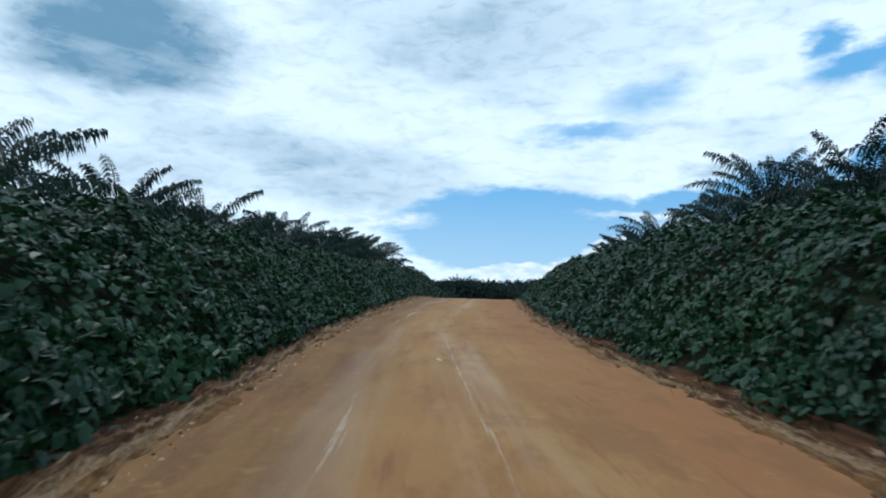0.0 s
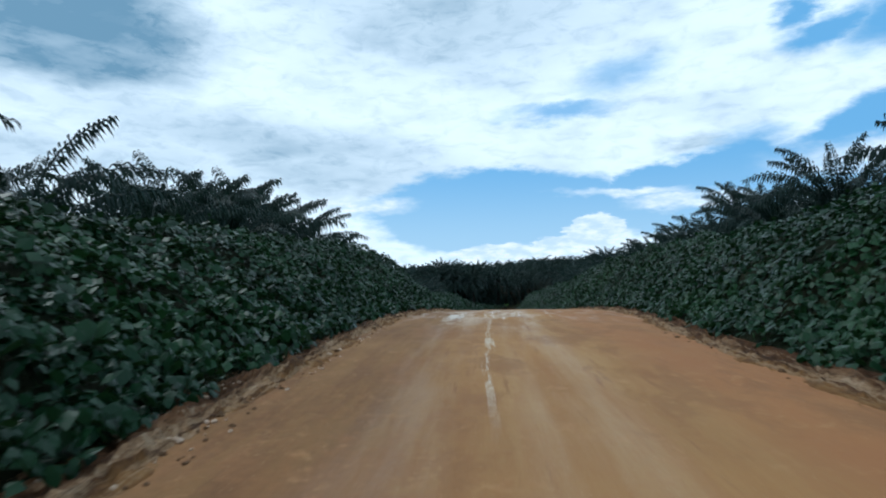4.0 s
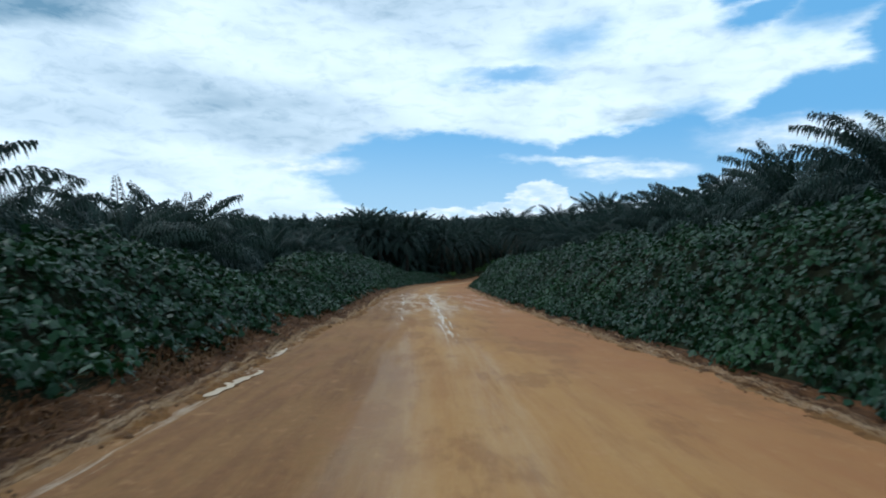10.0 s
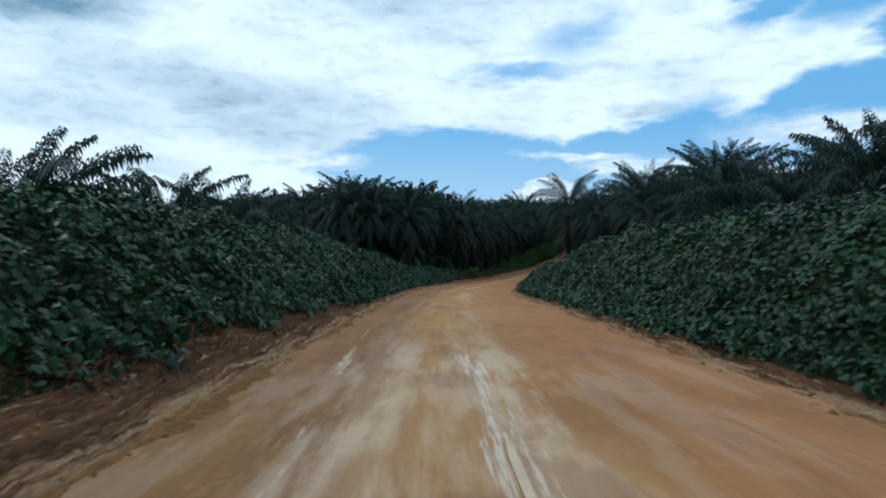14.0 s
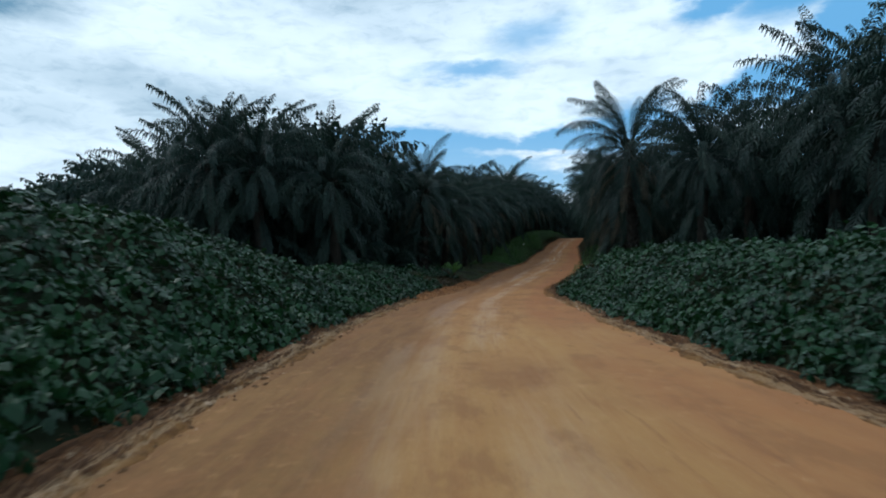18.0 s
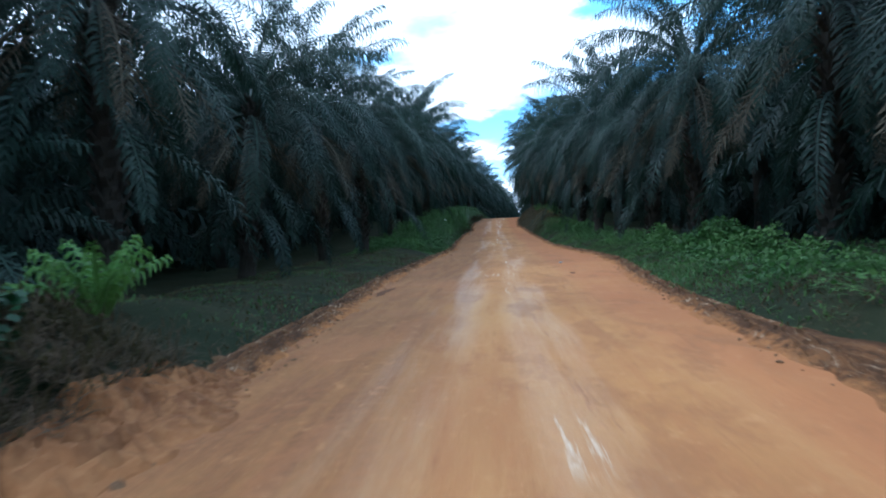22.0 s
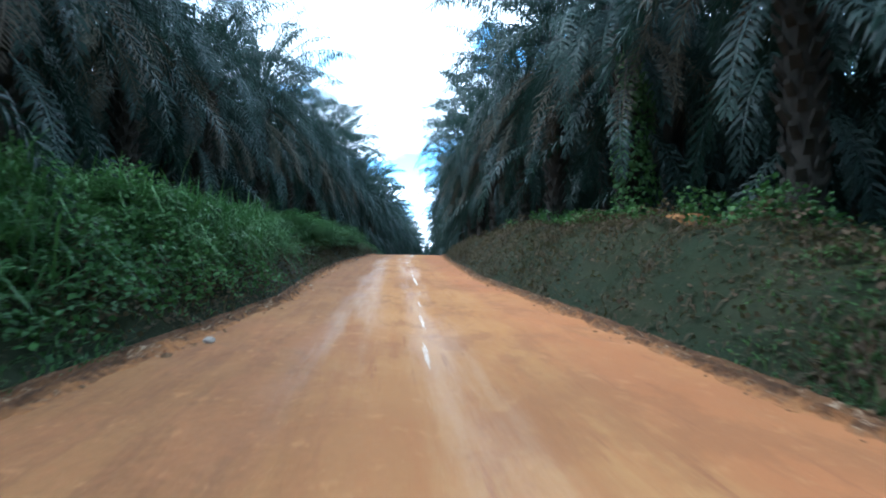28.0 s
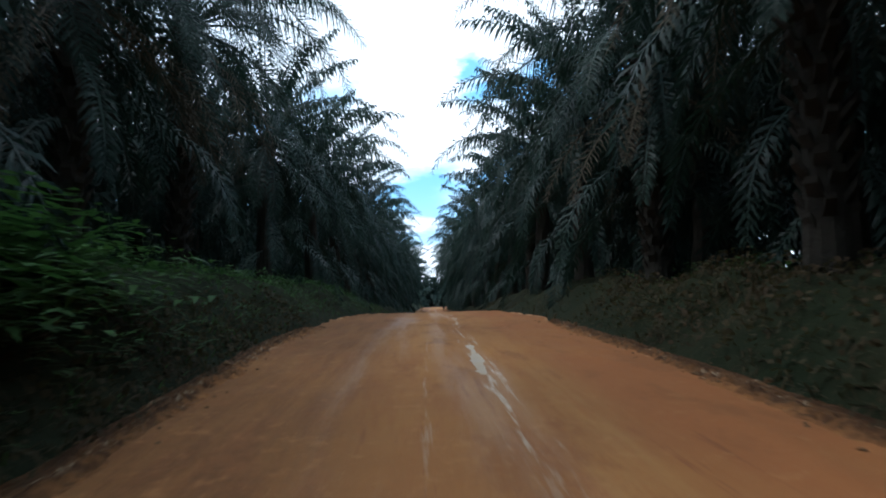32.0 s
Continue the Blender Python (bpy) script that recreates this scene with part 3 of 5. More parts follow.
def build_ground():
    # the wide plain under the grove
    n = 40
    g = np.linspace(-2600, 2600, n)
    X, Y = np.meshgrid(g, g + 300)
    plain = np.stack([X.ravel(), Y.ravel(), np.full(n * n, -12.6)], 1)
    # banks and verges beside the road, one strip
    s = np.arange(-38, 596, 0.8)
    l = np.concatenate([[-420, -380], np.linspace(-340, -80, 14), np.linspace(-70, -24, 10), np.linspace(-22, -10, 13), np.linspace(-9.6, 9.6, 65), np.linspace(10, 22, 13), np.linspace(24, 70, 10), [85, 100, 115, 130, 145, 160]])
    Sg, Lg = np.meshgrid(s, l, indexing="ij")
    x, y, z = place(Sg, Lg)
    h = ground_height(Sg, Lg)
    level = z + h
    fall = np.clip(np.where(Lg > 0, (Lg - 130) / 28, (-Lg - 340) / 75), 0, 1)      # the far sides run out into the plain
    level = level + (-12.9 - level) * fall * fall * (3 - 2 * fall)
    strip = np.stack([x.ravel(), y.ravel(), level.ravel()], 1)
    faces = np.vstack([grid_faces(n, n), grid_faces(len(s), len(l)) + n * n])
    thing("ground", "soil of banks and palm grove floor, darkened for shade", "ground", "structure", data=mesh("ground", np.vstack([plain, strip]), faces, SOIL, smooth=True))


def road_lines(s):
    wob = 0.22 * np.sin(s * 0.9 + 2 * np.sin(s * 0.31)) + 0.10 * np.sin(s * 2.7 + 1.0)
    return left_edge(s) - 0.35 + wob, right_edge(s) + 0.35 + wob * np.cos(s * 0.13)


def road_height(s, l):
    """Relief of the road's surface: crown, ruts, a graded ridge and crumbling lips."""
    a, b = road_lines(s)
    x, y, _ = place(s, l)
    centre = (l - (a + b) / 2) / ((b - a) / 2)
    h = 0.06 * (1 - centre ** 2) - 0.02
    drift = 0.35 * np.sin(s * 0.05)
    for c in (-0.75, 0.95):
        h = h - 0.035 * np.exp(-((l - c + drift) / 0.33) ** 2)
    h = h + 0.05 * np.exp(-((l - b + 1.4) / 0.22) ** 2) * (0.6 + 0.4 * np.sin(s * 0.7))
    h = h + 0.012 * np.sin(x * 2.3 + np.sin(y * 1.7)) * np.sin(y * 2.1 + np.sin(x * 1.9))
    lip = np.exp(-((np.abs(centre) - 0.955) / 0.03) ** 2) * 0.09 * (0.55 + 0.45 * np.sin(s * 1.9 + np.sin(s * 0.7) * 3))
    return h + lip + np.where(np.abs(centre) > 0.985, -0.12, 0)


def build_road():
    s = np.arange(-38, 520, 0.30)
    w = np.linspace(0, 1, 56)
    Sg, Wg = np.meshgrid(s, w, indexing="ij")
    a, b = road_lines(Sg)
    L = a + (b - a) * Wg
    x, y, z = place(Sg, L)
    h = road_height(Sg, L)
    v = np.stack([x.ravel(), y.ravel(), (z + h).ravel()], 1)
    thing("road", "unpaved rust-orange laterite road with wheel tracks", "road", "structure",
          data=mesh("road", v, grid_faces(len(s), len(w)), LATERITE, np.stack([L.ravel(), Sg.ravel()], 1), smooth=True, uv2=np.stack([Wg.ravel() * 2 - 1, Wg.ravel() * 0], 1)))


build_ground()
build_road()

# ---- plants ----
rng = np.random.default_rng(5)


def turn_basis(normal, spin):
    """Two axes across each normal, turned by spin."""
    n = normal / np.linalg.norm(normal, axis=1)[:, None]
    ref = np.where(np.abs(n[:, 2:3]) < 0.95, np.array([[0, 0, 1.0]]), np.array([[1.0, 0, 0]]))
    a = np.cross(ref, n)
    a /= np.linalg.norm(a, axis=1)[:, None]
    b = np.cross(n, a)
    c, s = np.cos(spin)[:, None], np.sin(spin)[:, None]
    return a * c + b * s, b * c - a * s, n


# outline of a broad leaf: along, across, fold
LEAF = np.array([(0.0, 0.0, 0.0), (0.20, 0.43, -0.16), (0.58, 0.30, -0.22), (1.0, 0.0, -0.40), (0.58, -0.30, -0.22), (0.20, -0.43, -0.16)])
LEAF_FACES = np.array([(0, 3, 2), (0, 2, 1), (0, 5, 4), (0, 4, 3)])


LEAF_PLAIN = np.array([(0.0, 0.0, 0.0), (0.42, 0.50, -0.12), (1.0, 0.0, -0.18), (0.42, -0.50, -0.12)])
LEAF_PLAIN_FACES = np.array([(0, 2, 1), (0, 3, 2)])


def leaf_cloud(name, centres, normals, sizes, mat, plain=False, hang=False):
    """Many single broad leaves as one mesh."""
    n = len(centres)
    spin = rng.normal(-np.pi / 2, 0.9, n) if hang else rng.uniform(0, 2 * np.pi, n)
    a, b, c = turn_basis(normals, spin)
    shape, tri = (LEAF_PLAIN, LEAF_PLAIN_FACES) if plain else (LEAF, LEAF_FACES)
    p = shape[None] * sizes[:, None, None]
    v = centres[:, None] + a[:, None] * (p[..., 0:1] - 0.4 * sizes[:, None, None]) + b[:, None] * p[..., 1:2] + c[:, None] * p[..., 2:3]
    f = tri[None] + (np.arange(n) * len(shape))[:, None, None]
    return mesh(name, v.reshape(-1, 3), f.reshape(-1, 3), mat)


def scatter(s0, s1, side, d0, d1, count):
    """Places beside the road: s, l and the ground there, with its slope."""
    s = rng.uniform(s0, s1, count)
    d = d0 + (d1 - d0) * rng.uniform(0, 1, count)
    edge = right_edge(s) if side > 0 else -left_edge(s)
    l = side * (edge + d)
    x, y, z = place(s, l)
    h = ground_height(s, l)
    e = 0.25
    hs, hl = (ground_height(s + e, l) - h) / e, (ground_height(s, l + e) - h) / e
    x2, y2, z2 = place(s + e, l)
    x3, y3, _ = place(s, l + e)
    us, ul = np.stack([x2 - x, y2 - y, (z2 - z) + hs * e], 1), np.stack([x3 - x, y3 - y, hl * e], 1)
    return s, d, np.stack([x, y, z + h], 1), np.cross(ul, us)


def build_cover():
    """The creeping legume that covers both banks: large leaves in overlapping layers."""
    for side in (-1, 1):
        for s0 in range(-12, 216, 19):
            s1 = s0 + 19
            per = 6.8 if side < 0 else 5.8
            for d0, d1, dense, plain in ((0.05, 1.5, 230, False), (1.5, 3.8, 170, True), (3.8, per, 95, True)):
                count = int(19 * (d1 - d0) * dense)
                s, d, p, n = scatter(s0, s1, side, d0, d1, count)
                hem = table(s, (40, 0.0), (60, 0.12), (78, 0.22), (88, 0.45), (105, 0.6), (140, 0.6), (154, 0.18), (190, 0.12), (200, 0.3), (208, 0.3)) if side < 0 else 0.08
                keep = (d > hem + 0.16 * np.sin(s * 1.3 + side) + 0.12 * np.sin(s * 3.1) + rng.uniform(0, 1, count) * (table(s, (60, 0.30), (85, 0.75), (140, 0.75), (155, 0.35)) if side < 0 else 0.35)) & ((s < 208) | (d > (s - 212) * 0.5))
                if side > 0:      # bare earth slide, and dry growth at the end
                    keep &= s < 203.5 + 1.2 * np.sin(d * 2.1) + (d > 3.2) * 5
                    keep &= ((s - 172) / 4.8) ** 2 + ((d - 3.8) / 1.2) ** 2 > 1 + 0.5 * np.sin(s * 3) * np.sin(d * 4)
                else:             # dry scrub
                    keep &= ~((s > 206.3) & (s < 214) & (d < 3.0 + 0.6 * np.sin(s * 1.7)))
                s, d, p, n = s[keep], d[keep], p[keep], n[keep]
                k = len(s)
                n = n / np.linalg.norm(n, axis=1)[:, None]
                n = n * 0.80 + np.array([0, 0, 0.32]) + rng.normal(0, 0.42, (k, 3))
                tuft = 0.12 + 0.24 * np.sin(p[:, 0] * 3.3 + p[:, 1] + 1.5 * np.sin(p[:, 2] * 2.1)) * np.sin(p[:, 1] * 2.9 - p[:, 0]) + 0.16 * np.sin(p[:, 1] * 1.3 + 2 * np.sin(p[:, 0] * 0.7)) * np.sin(p[:, 2] * 2.6)
                p[:, 2] += np.abs(rng.normal(0, 0.11, k)) + np.clip(tuft, 0, 1) * np.clip(d, 0, 1) + 0.25 * np.clip(1.2 - d, 0, 1) * rng.uniform(0, 1, k)
                size = np.exp(rng.normal(-1.90 if side < 0 else -1.98, 0.25, k)).clip(0.07, 0.25) * (1 + 0.35 * np.clip((d - 3) / 4, 0, 1))
                thing("ground_cover", "dense dark green creeping legume with broad leaves on the bank", "ground cover", "stuff",
                      data=leaf_cloud("ground_cover", p, n, size, COVER, plain, True))


def build_earth_patch(s0, d0, long, wide):
    """Bare red earth on the right bank where the growth has slid off."""
    ss, dd = np.arange(s0 - long, s0 + long, 0.15), np.arange(d0 - wide, d0 + wide, 0.12)
    Sg, Dg = np.meshgrid(ss, dd, indexing="ij")
    L = right_edge(Sg) + Dg
    x, y, z = place(Sg, L)
    r = np.sqrt(((Sg - s0) / long) ** 2 + ((Dg - d0) / wide) ** 2)
    rag = np.array([noise.noise(Vector((p * 1.5, q * 1.5, 1))) for p, q in zip(x.ravel(), y.ravel())]).reshape(x.shape)
    h = ground_height(Sg, L) + 0.34 * (1 - r ** 2) + 0.12 * rag
    thing("earth_patch", "bare patch of orange earth on the green bank", "bare earth", "structure",
          data=mesh("earth_patch", np.stack([x.ravel(), y.ravel(), (z + h).ravel()], 1), grid_faces(*Sg.shape), PATCH))


def ribbon_cloud(name, roots, heads, lengths, widths, droop, mat, segs=2):
    """Many bent blades as one mesh: each starts at its root along its head and droops."""
    n = len(roots)
    head = heads / np.linalg.norm(heads, axis=1)[:, None]
    side = np.cross(head, np.array([[0, 0, 1.0]])) + 1e-6
    side /= np.linalg.norm(side, axis=1)[:, None]
    rows = []
    for i in range(segs + 1):
        t = i / segs
        c = roots + head * (lengths * t)[:, None]
        c[:, 2] -= droop * lengths * t * t
        w = (widths * (1 - t) ** 0.7 * (0.55 + 0.9 * t * (1 - t) * 2 + 0.0)) + 0.002
        rows.append(c - side * w[:, None] / 2)
        rows.append(c + side * w[:, None] / 2)
    v = np.stack(rows, 1)
    f = np.concatenate([np.array([[2 * i, 2 * i + 1, 2 * i + 3, 2 * i + 2]]) for i in range(segs)])
    f = f[None] + (np.arange(n) * (2 * segs + 2))[:, None, None]
    return mesh(name, v.reshape(-1, 3), f.reshape(-1, 4), mat)


def build_herbs(name, label, s0, s1, side, d0, d1, count, height, mat, spread=0.7, width=0.05, droop=0.5, kind_word="herbs", even=0.25):
    s, d, p, n = scatter(s0, s1, side, d0, d1, count)
    clump = np.sin(p[:, 0] * 1.1 + 2 * np.sin(p[:, 1] * 0.5)) * np.sin(p[:, 1] * 0.9 + np.sin(p[:, 0] * 0.7))
    keep = rng.uniform(-0.9, 0.9, count) < clump + even
    p, clump = p[keep], clump[keep]
    k = len(p)
    head = np.stack([rng.normal(0, spread, k), rng.normal(0, spread, k), rng.uniform(0.5, 1.2, k)], 1)
    length = height * rng.uniform(0.45, 1.0, k) * (0.75 + 0.4 * clump)
    thing(name, label, kind_word, "stuff", data=ribbon_cloud(name, p, head, length, width * rng.uniform(0.6, 1.4, k), droop * rng.uniform(0.5, 1.3, k), mat))


def build_fern_bed(s0, s1, side, d0, d1, count, height, label="green fern thicket on the road verge"):
    """Ferns: arching stems with small side leaves."""
    s, d, p, n = scatter(s0, s1, side, d0, d1, count)
    clump = np.sin(p[:, 0] * 0.8 + 2 * np.sin(p[:, 1] * 0.4)) * np.sin(p[:, 1] * 0.7 + np.sin(p[:, 0] * 0.6))
    keep = rng.uniform(-0.9, 0.9, count) < clump + 0.45
    p = p[keep]
    k = len(p)
    az, up = rng.uniform(0, 2 * np.pi, k), rng.uniform(0.5, 1.4, k)
    head = np.stack([np.cos(az), np.sin(az), up], 1)
    head /= np.linalg.norm(head, axis=1)[:, None]
    length = height * rng.uniform(0.5, 1.0, k)
    side_v = np.stack([-np.sin(az), np.cos(az), np.zeros(k)], 1)
    pairs = 7
    roots, heads, lens, wid = [], [], [], []
    for i in range(1, pairs + 1):
        t = i / pairs
        c = p + head * (length * t)[:, None]
        c[:, 2] -= 0.45 * length * t * t
        for sg in (-1, 1):
            roots.append(c)
            heads.append(side_v * sg + head * 0.45 + rng.normal(0, 0.12, (k, 3)))
            lens.append(length * 0.30 * (1.12 - t) + 0.03)
            wid.append(length * 0.10)
    thing("fern_bed", label, "ferns", "stuff", data=ribbon_cloud("fern_bed", np.concatenate(roots), np.concatenate(heads), np.concatenate(lens), np.concatenate(wid), np.full(k * pairs * 2, 0.35), FERN, 1))


# ---- oil palms ----


def frond_mesh(name, length, start, bend, pairs, mat, segs=9, leaflet=0.85, seed=0, fine=True, wide=0.07):
    """One feather-shaped frond from its base at the origin along +x: a tapered stalk and two rows of drooping leaflets."""
    r = np.random.default_rng(seed)
    t = np.linspace(0, 1, segs + 1)
    ang = np.radians(start - bend * t ** 1.3)
    step = length / segs
    px = np.concatenate([[0], np.cumsum(np.cos(ang[:-1]) * step)])
    pz = np.concatenate([[0], np.cumsum(np.sin(ang[:-1]) * step)])
    py = 0.04 * length * np.sin(t * 2 + seed) * t
    verts, faces = [], []
    # stalk: triangular section
    for i in range(segs + 1):
        w = 0.10 * (1 - t[i]) ** 0.8 + 0.012
        nx, nz = -math.sin(ang[i]), math.cos(ang[i])
        verts += [(px[i], py[i] - w / 2, pz[i]), (px[i], py[i] + w / 2, pz[i]), (px[i] - nx * w * 0.7, py[i], pz[i] - nz * w * 0.7)]
    for i in range(segs):
        a = 3 * i
        for j in range(3):
            faces.append((a + j, a + (j + 1) % 3, a + 3 + (j + 1) % 3, a + 3 + j))
    for i in range(pairs):
        u = 0.15 + 0.85 * (i + 0.5) / pairs
        a = np.interp(u, t, ang)
        p0 = np.array([np.interp(u, t, px), np.interp(u, t, py), np.interp(u, t, pz)])
        along, up = np.array([math.cos(a), 0, math.sin(a)]), np.array([-math.sin(a), 0, math.cos(a)])
        long = leaflet * min(1.0, 0.45 + 1.6 * (u - 0.15)) * (1 - 0.55 * max(0, u - 0.7) / 0.3)
        for sg in (-1, 1):
            ln = long * r.uniform(0.85, 1.12)
            d = along * (0.35 + 0.55 * u) * r.uniform(0.8, 1.2) + np.array([0, sg, 0]) * r.uniform(0.75, 1.0) + up * (0.75, -0.30, 0.30, -0.05)[(i * 3 + (sg > 0)) % 4] * r.uniform(0.5, 1.4)
            d /= np.linalg.norm(d)
            w = wide * r.uniform(0.8, 1.2)
            wv = along * w / 2
            hang = np.array([0, 0, -1.0]) * r.uniform(0.75, 1.25) * (1 - 0.8 * max(0.0, -math.sin(a)))
            p1 = p0 + d * ln * 0.38 + hang * ln * 0.07
            p2 = p0 + d * ln * 0.56 + hang * ln * 0.32
            p3 = p0 + d * ln * 0.64 + hang * ln * 0.68
            k = len(verts)
            if fine:
                verts += [tuple(p0 - wv * 0.5), tuple(p0 + wv * 0.5), tuple(p1 + wv), tuple(p1 - wv), tuple(p2 + wv * 0.85), tuple(p2 - wv * 0.85), tuple(p3 + wv * 0.12), tuple(p3 - wv * 0.12)]
                faces += [(k, k + 1, k + 2, k + 3), (k + 3, k + 2, k + 4, k + 5), (k + 5, k + 4, k + 6, k + 7)]
            else:
                verts += [tuple(p0), tuple(p1 + wv), tuple(p3), tuple(p1 - wv)]
                faces += [(k, k + 1, k + 2, k + 3)]
    return mesh(name, verts, faces, mat)


def merged(name, items, mat):
    """One mesh from several (mesh, matrix) pairs of four-sided faces."""
    vs, fs, base = [], [], 0
    for me, m in items:
        v = np.empty(len(me.vertices) * 3, np.float32)
        me.vertices.foreach_get("co", v)
        v = v.reshape(-1, 3)
        f = np.empty(len(me.loops), np.int32)
        me.loops.foreach_get("vertex_index", f)
        M = np.array(m)
        vs.append(v @ M[:3, :3].T + M[:3, 3])
        fs.append(f.reshape(-1, 4) + base)
        base += len(v)
    return mesh(name, np.concatenate(vs), np.concatenate(fs), mat)


def trunk_mesh(height, radius, seed, stubs=True, coarse=False):
    """A stout trunk, rough with the stubs of cut fronds."""
    r = np.random.default_rng(seed)
    rings, sides = (4, 6) if coarse else (12, 12)
    verts, faces = [], []
    lean = r.normal(0, 0.02, 2)
    for i in range(rings + 1):
        t = i / rings
        z = height * t - 0.4
        rad = radius * (1.25 - 0.35 * min(1, t * 4) + 0.18 * t)
        for j in range(sides):
            a = 2 * math.pi * j / sides
            q = rad * (1 + r.normal(0, 0.05))
            verts.append((math.cos(a) * q + lean[0] * z, math.sin(a) * q + lean[1] * z, z))
    for i in range(rings):
        for j in range(sides):
            faces.append((i * sides + j, i * sides + (j + 1) % sides, (i + 1) * sides + (j + 1) % sides, (i + 1) * sides + j))
    if stubs:
        n = int(height * 13)
        for i in range(n):
            a, z = i * 2.39996, height * (0.12 + 0.88 * i / n) - 0.3
            rad = radius * 1.0
            c, s = math.cos(a), math.sin(a)
            ln, w = r.uniform(0.14, 0.34) * (0.6 + 0.8 * i / n), r.uniform(0.09, 0.14)
            k = len(verts)
            for dz, out in ((0, 0.0), (0.16, 0.0), (0.24 + ln * 0.8, ln), (0.12 + ln * 0.8, ln)):
                for sg in (-1, 1):
                    verts.append(((rad + out) * c - sg * w * s * (1 - out) + lean[0] * z, (rad + out) * s + sg * w * c * (1 - out) + lean[1] * z, z + dz))
            faces += [(k, k + 1, k + 7, k + 6), (k + 2, k + 4, k + 5, k + 3), (k, k + 6, k + 4, k + 2), (k + 1, k + 3, k + 5, k + 7), (k + 6, k + 7, k + 5, k + 4)]
    return mesh("trunk", verts, faces, BARK)


# start angle, bend, share of the length: from the spear in the middle to the old skirt
AGES = [(81, 56, 0.80), (72, 66, 0.95), (58, 88, 1.0), (42, 104, 1.0), (24, 112, 0.98), (5, 104, 0.92), (-15, 84, 0.80), (-40, 50, 0.60)]


def frond_poses(count, height, seed, lowest=6):
    """Ages and poses of the fronds round the top of a trunk, in a golden spiral."""
    r = np.random.default_rng(seed)
    out = []
    for i in range(count):
        q = i / (count - 1)
        age = min(lowest, int(q ** 0.85 * (lowest + 1)))
        az = math.degrees(i * 2.39996) + r.normal(0, 6)
        m = pose(0, 0, height - 0.35 - 0.5 * q, 0, r.normal(0, 5), az) @ pose(0.20, 0, 0) @ pose(0, 0, 0, r.normal(0, 9), 0, 0)
        out.append((age, m @ Matrix.Diagonal((*([r.uniform(0.88, 1.1)] * 3), 1))))
    return out


def near_palm(height, seed, fronds=50, size=6.6):
    """A palm whose every frond is a part of its own."""
    top = thing("oil_palm", "mature oil palm with arching dark green fronds", "palm tree", group="oil palms")
    part("trunk", trunk_mesh(height, 0.34, seed), top, "dark trunk rough with old frond bases")
    for age, m in frond_poses(fronds, height, seed):
        part("frond", FROND_FINE[(size, age)][int(m[0][3] * 1e4) % 2], top, m=m)
    for i in range(13):      # the old skirt hanging round the trunk
        m = pose(0, 0, height - 0.7 - 0.36 * i, 0, 0, i * 137.5 + seed * 31) @ pose(0.24, 0, 0)
        part("frond", FROND_MID[(size, 6 + i % 2)], top, m=m)
    for i in range(9):
        m = pose(0, 0, height - 1.2 - 0.3 * (i % 4), 0, 0, i * 111 + seed * 20) @ pose(0.22, 0, 0)
        part("dead_frond", DEAD_FINE, top, "brown withered frond hanging down", m=m)
    return top


def far_palm(height, seed, fronds, size, coarse=False, lowest=6):
    young = size < 6
    top = thing("oil_palm", "young oil palm with low arching fronds behind the bank" if young else "tall oil palm with a full dark green crown", "palm tree",
                group="young oil palms" if young else "oil palms")
    part("trunk", trunk_mesh(height, 0.38, seed, False, coarse), top)
    store = FROND_FAR if coarse else FROND_MID
    items = [(store[(size, age)], m) for age, m in frond_poses(fronds, height, seed, lowest)]
    if not young:      # the old skirt hanging round the trunk
        items += [(store[(size, 6 + i % 2)], pose(0, 0, height - 0.8 - 0.42 * i, 0, 0, i * 137.5 + seed * 31) @ pose(0.24, 0, 0)) for i in range(6 if coarse else 14)]
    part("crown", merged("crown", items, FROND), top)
    return top


def young_palm(height, seed, fronds):
    top = thing("oil_palm", "young oil palm with low arching fronds behind the bank", "palm tree", group="young oil palms")
    part("trunk", trunk_mesh(height, 0.38, seed, False), top)
    for age, m in frond_poses(fronds, height, seed):
        part("frond", FROND_MID[(5.2, age)], top, m=m)
    return top


FROND_FINE, FROND_MID, FROND_FAR = {}, {}, {}
for size in (7.2, 6.6, 5.2):
    for age, (a, b, share) in enumerate(AGES):
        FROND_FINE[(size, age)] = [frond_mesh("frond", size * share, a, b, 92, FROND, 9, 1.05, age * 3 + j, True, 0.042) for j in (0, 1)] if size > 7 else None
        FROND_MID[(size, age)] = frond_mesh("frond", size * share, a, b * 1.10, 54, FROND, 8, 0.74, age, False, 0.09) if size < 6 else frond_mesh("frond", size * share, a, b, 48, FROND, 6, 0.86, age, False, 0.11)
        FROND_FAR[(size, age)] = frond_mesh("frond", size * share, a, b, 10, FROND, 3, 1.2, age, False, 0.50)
DEAD_FINE = frond_mesh("dead_frond", 5.4, -30, 52, 60, DEAD, 8, 0.8, 77, True, 0.04)


def stand(s, l, drop=0.0):
    x, y, z = place(s, l)
    return float(x), float(y), float(z + ground_height(s, l)) - drop


def plant(kinds, s, l, k, drop=0.0, scale=1.0):
    """Another palm of one of the kinds, standing s metres along and l metres to the right."""
    x, y, z = stand(s, l, drop)
    src = kinds[k % len(kinds)]
    m = pose(x, y, z - 0.05, rng.normal(0, 1.5), rng.normal(0, 1.5), rng.uniform(0, 360))
    ob = copy_thing(src, m)
    ob.scale = (scale, scale, scale * rng.uniform(0.95, 1.06))
    return ob


def discard(ob):
    for o in (*ob.children_recursive, ob):
        bpy.data.objects.remove(o)


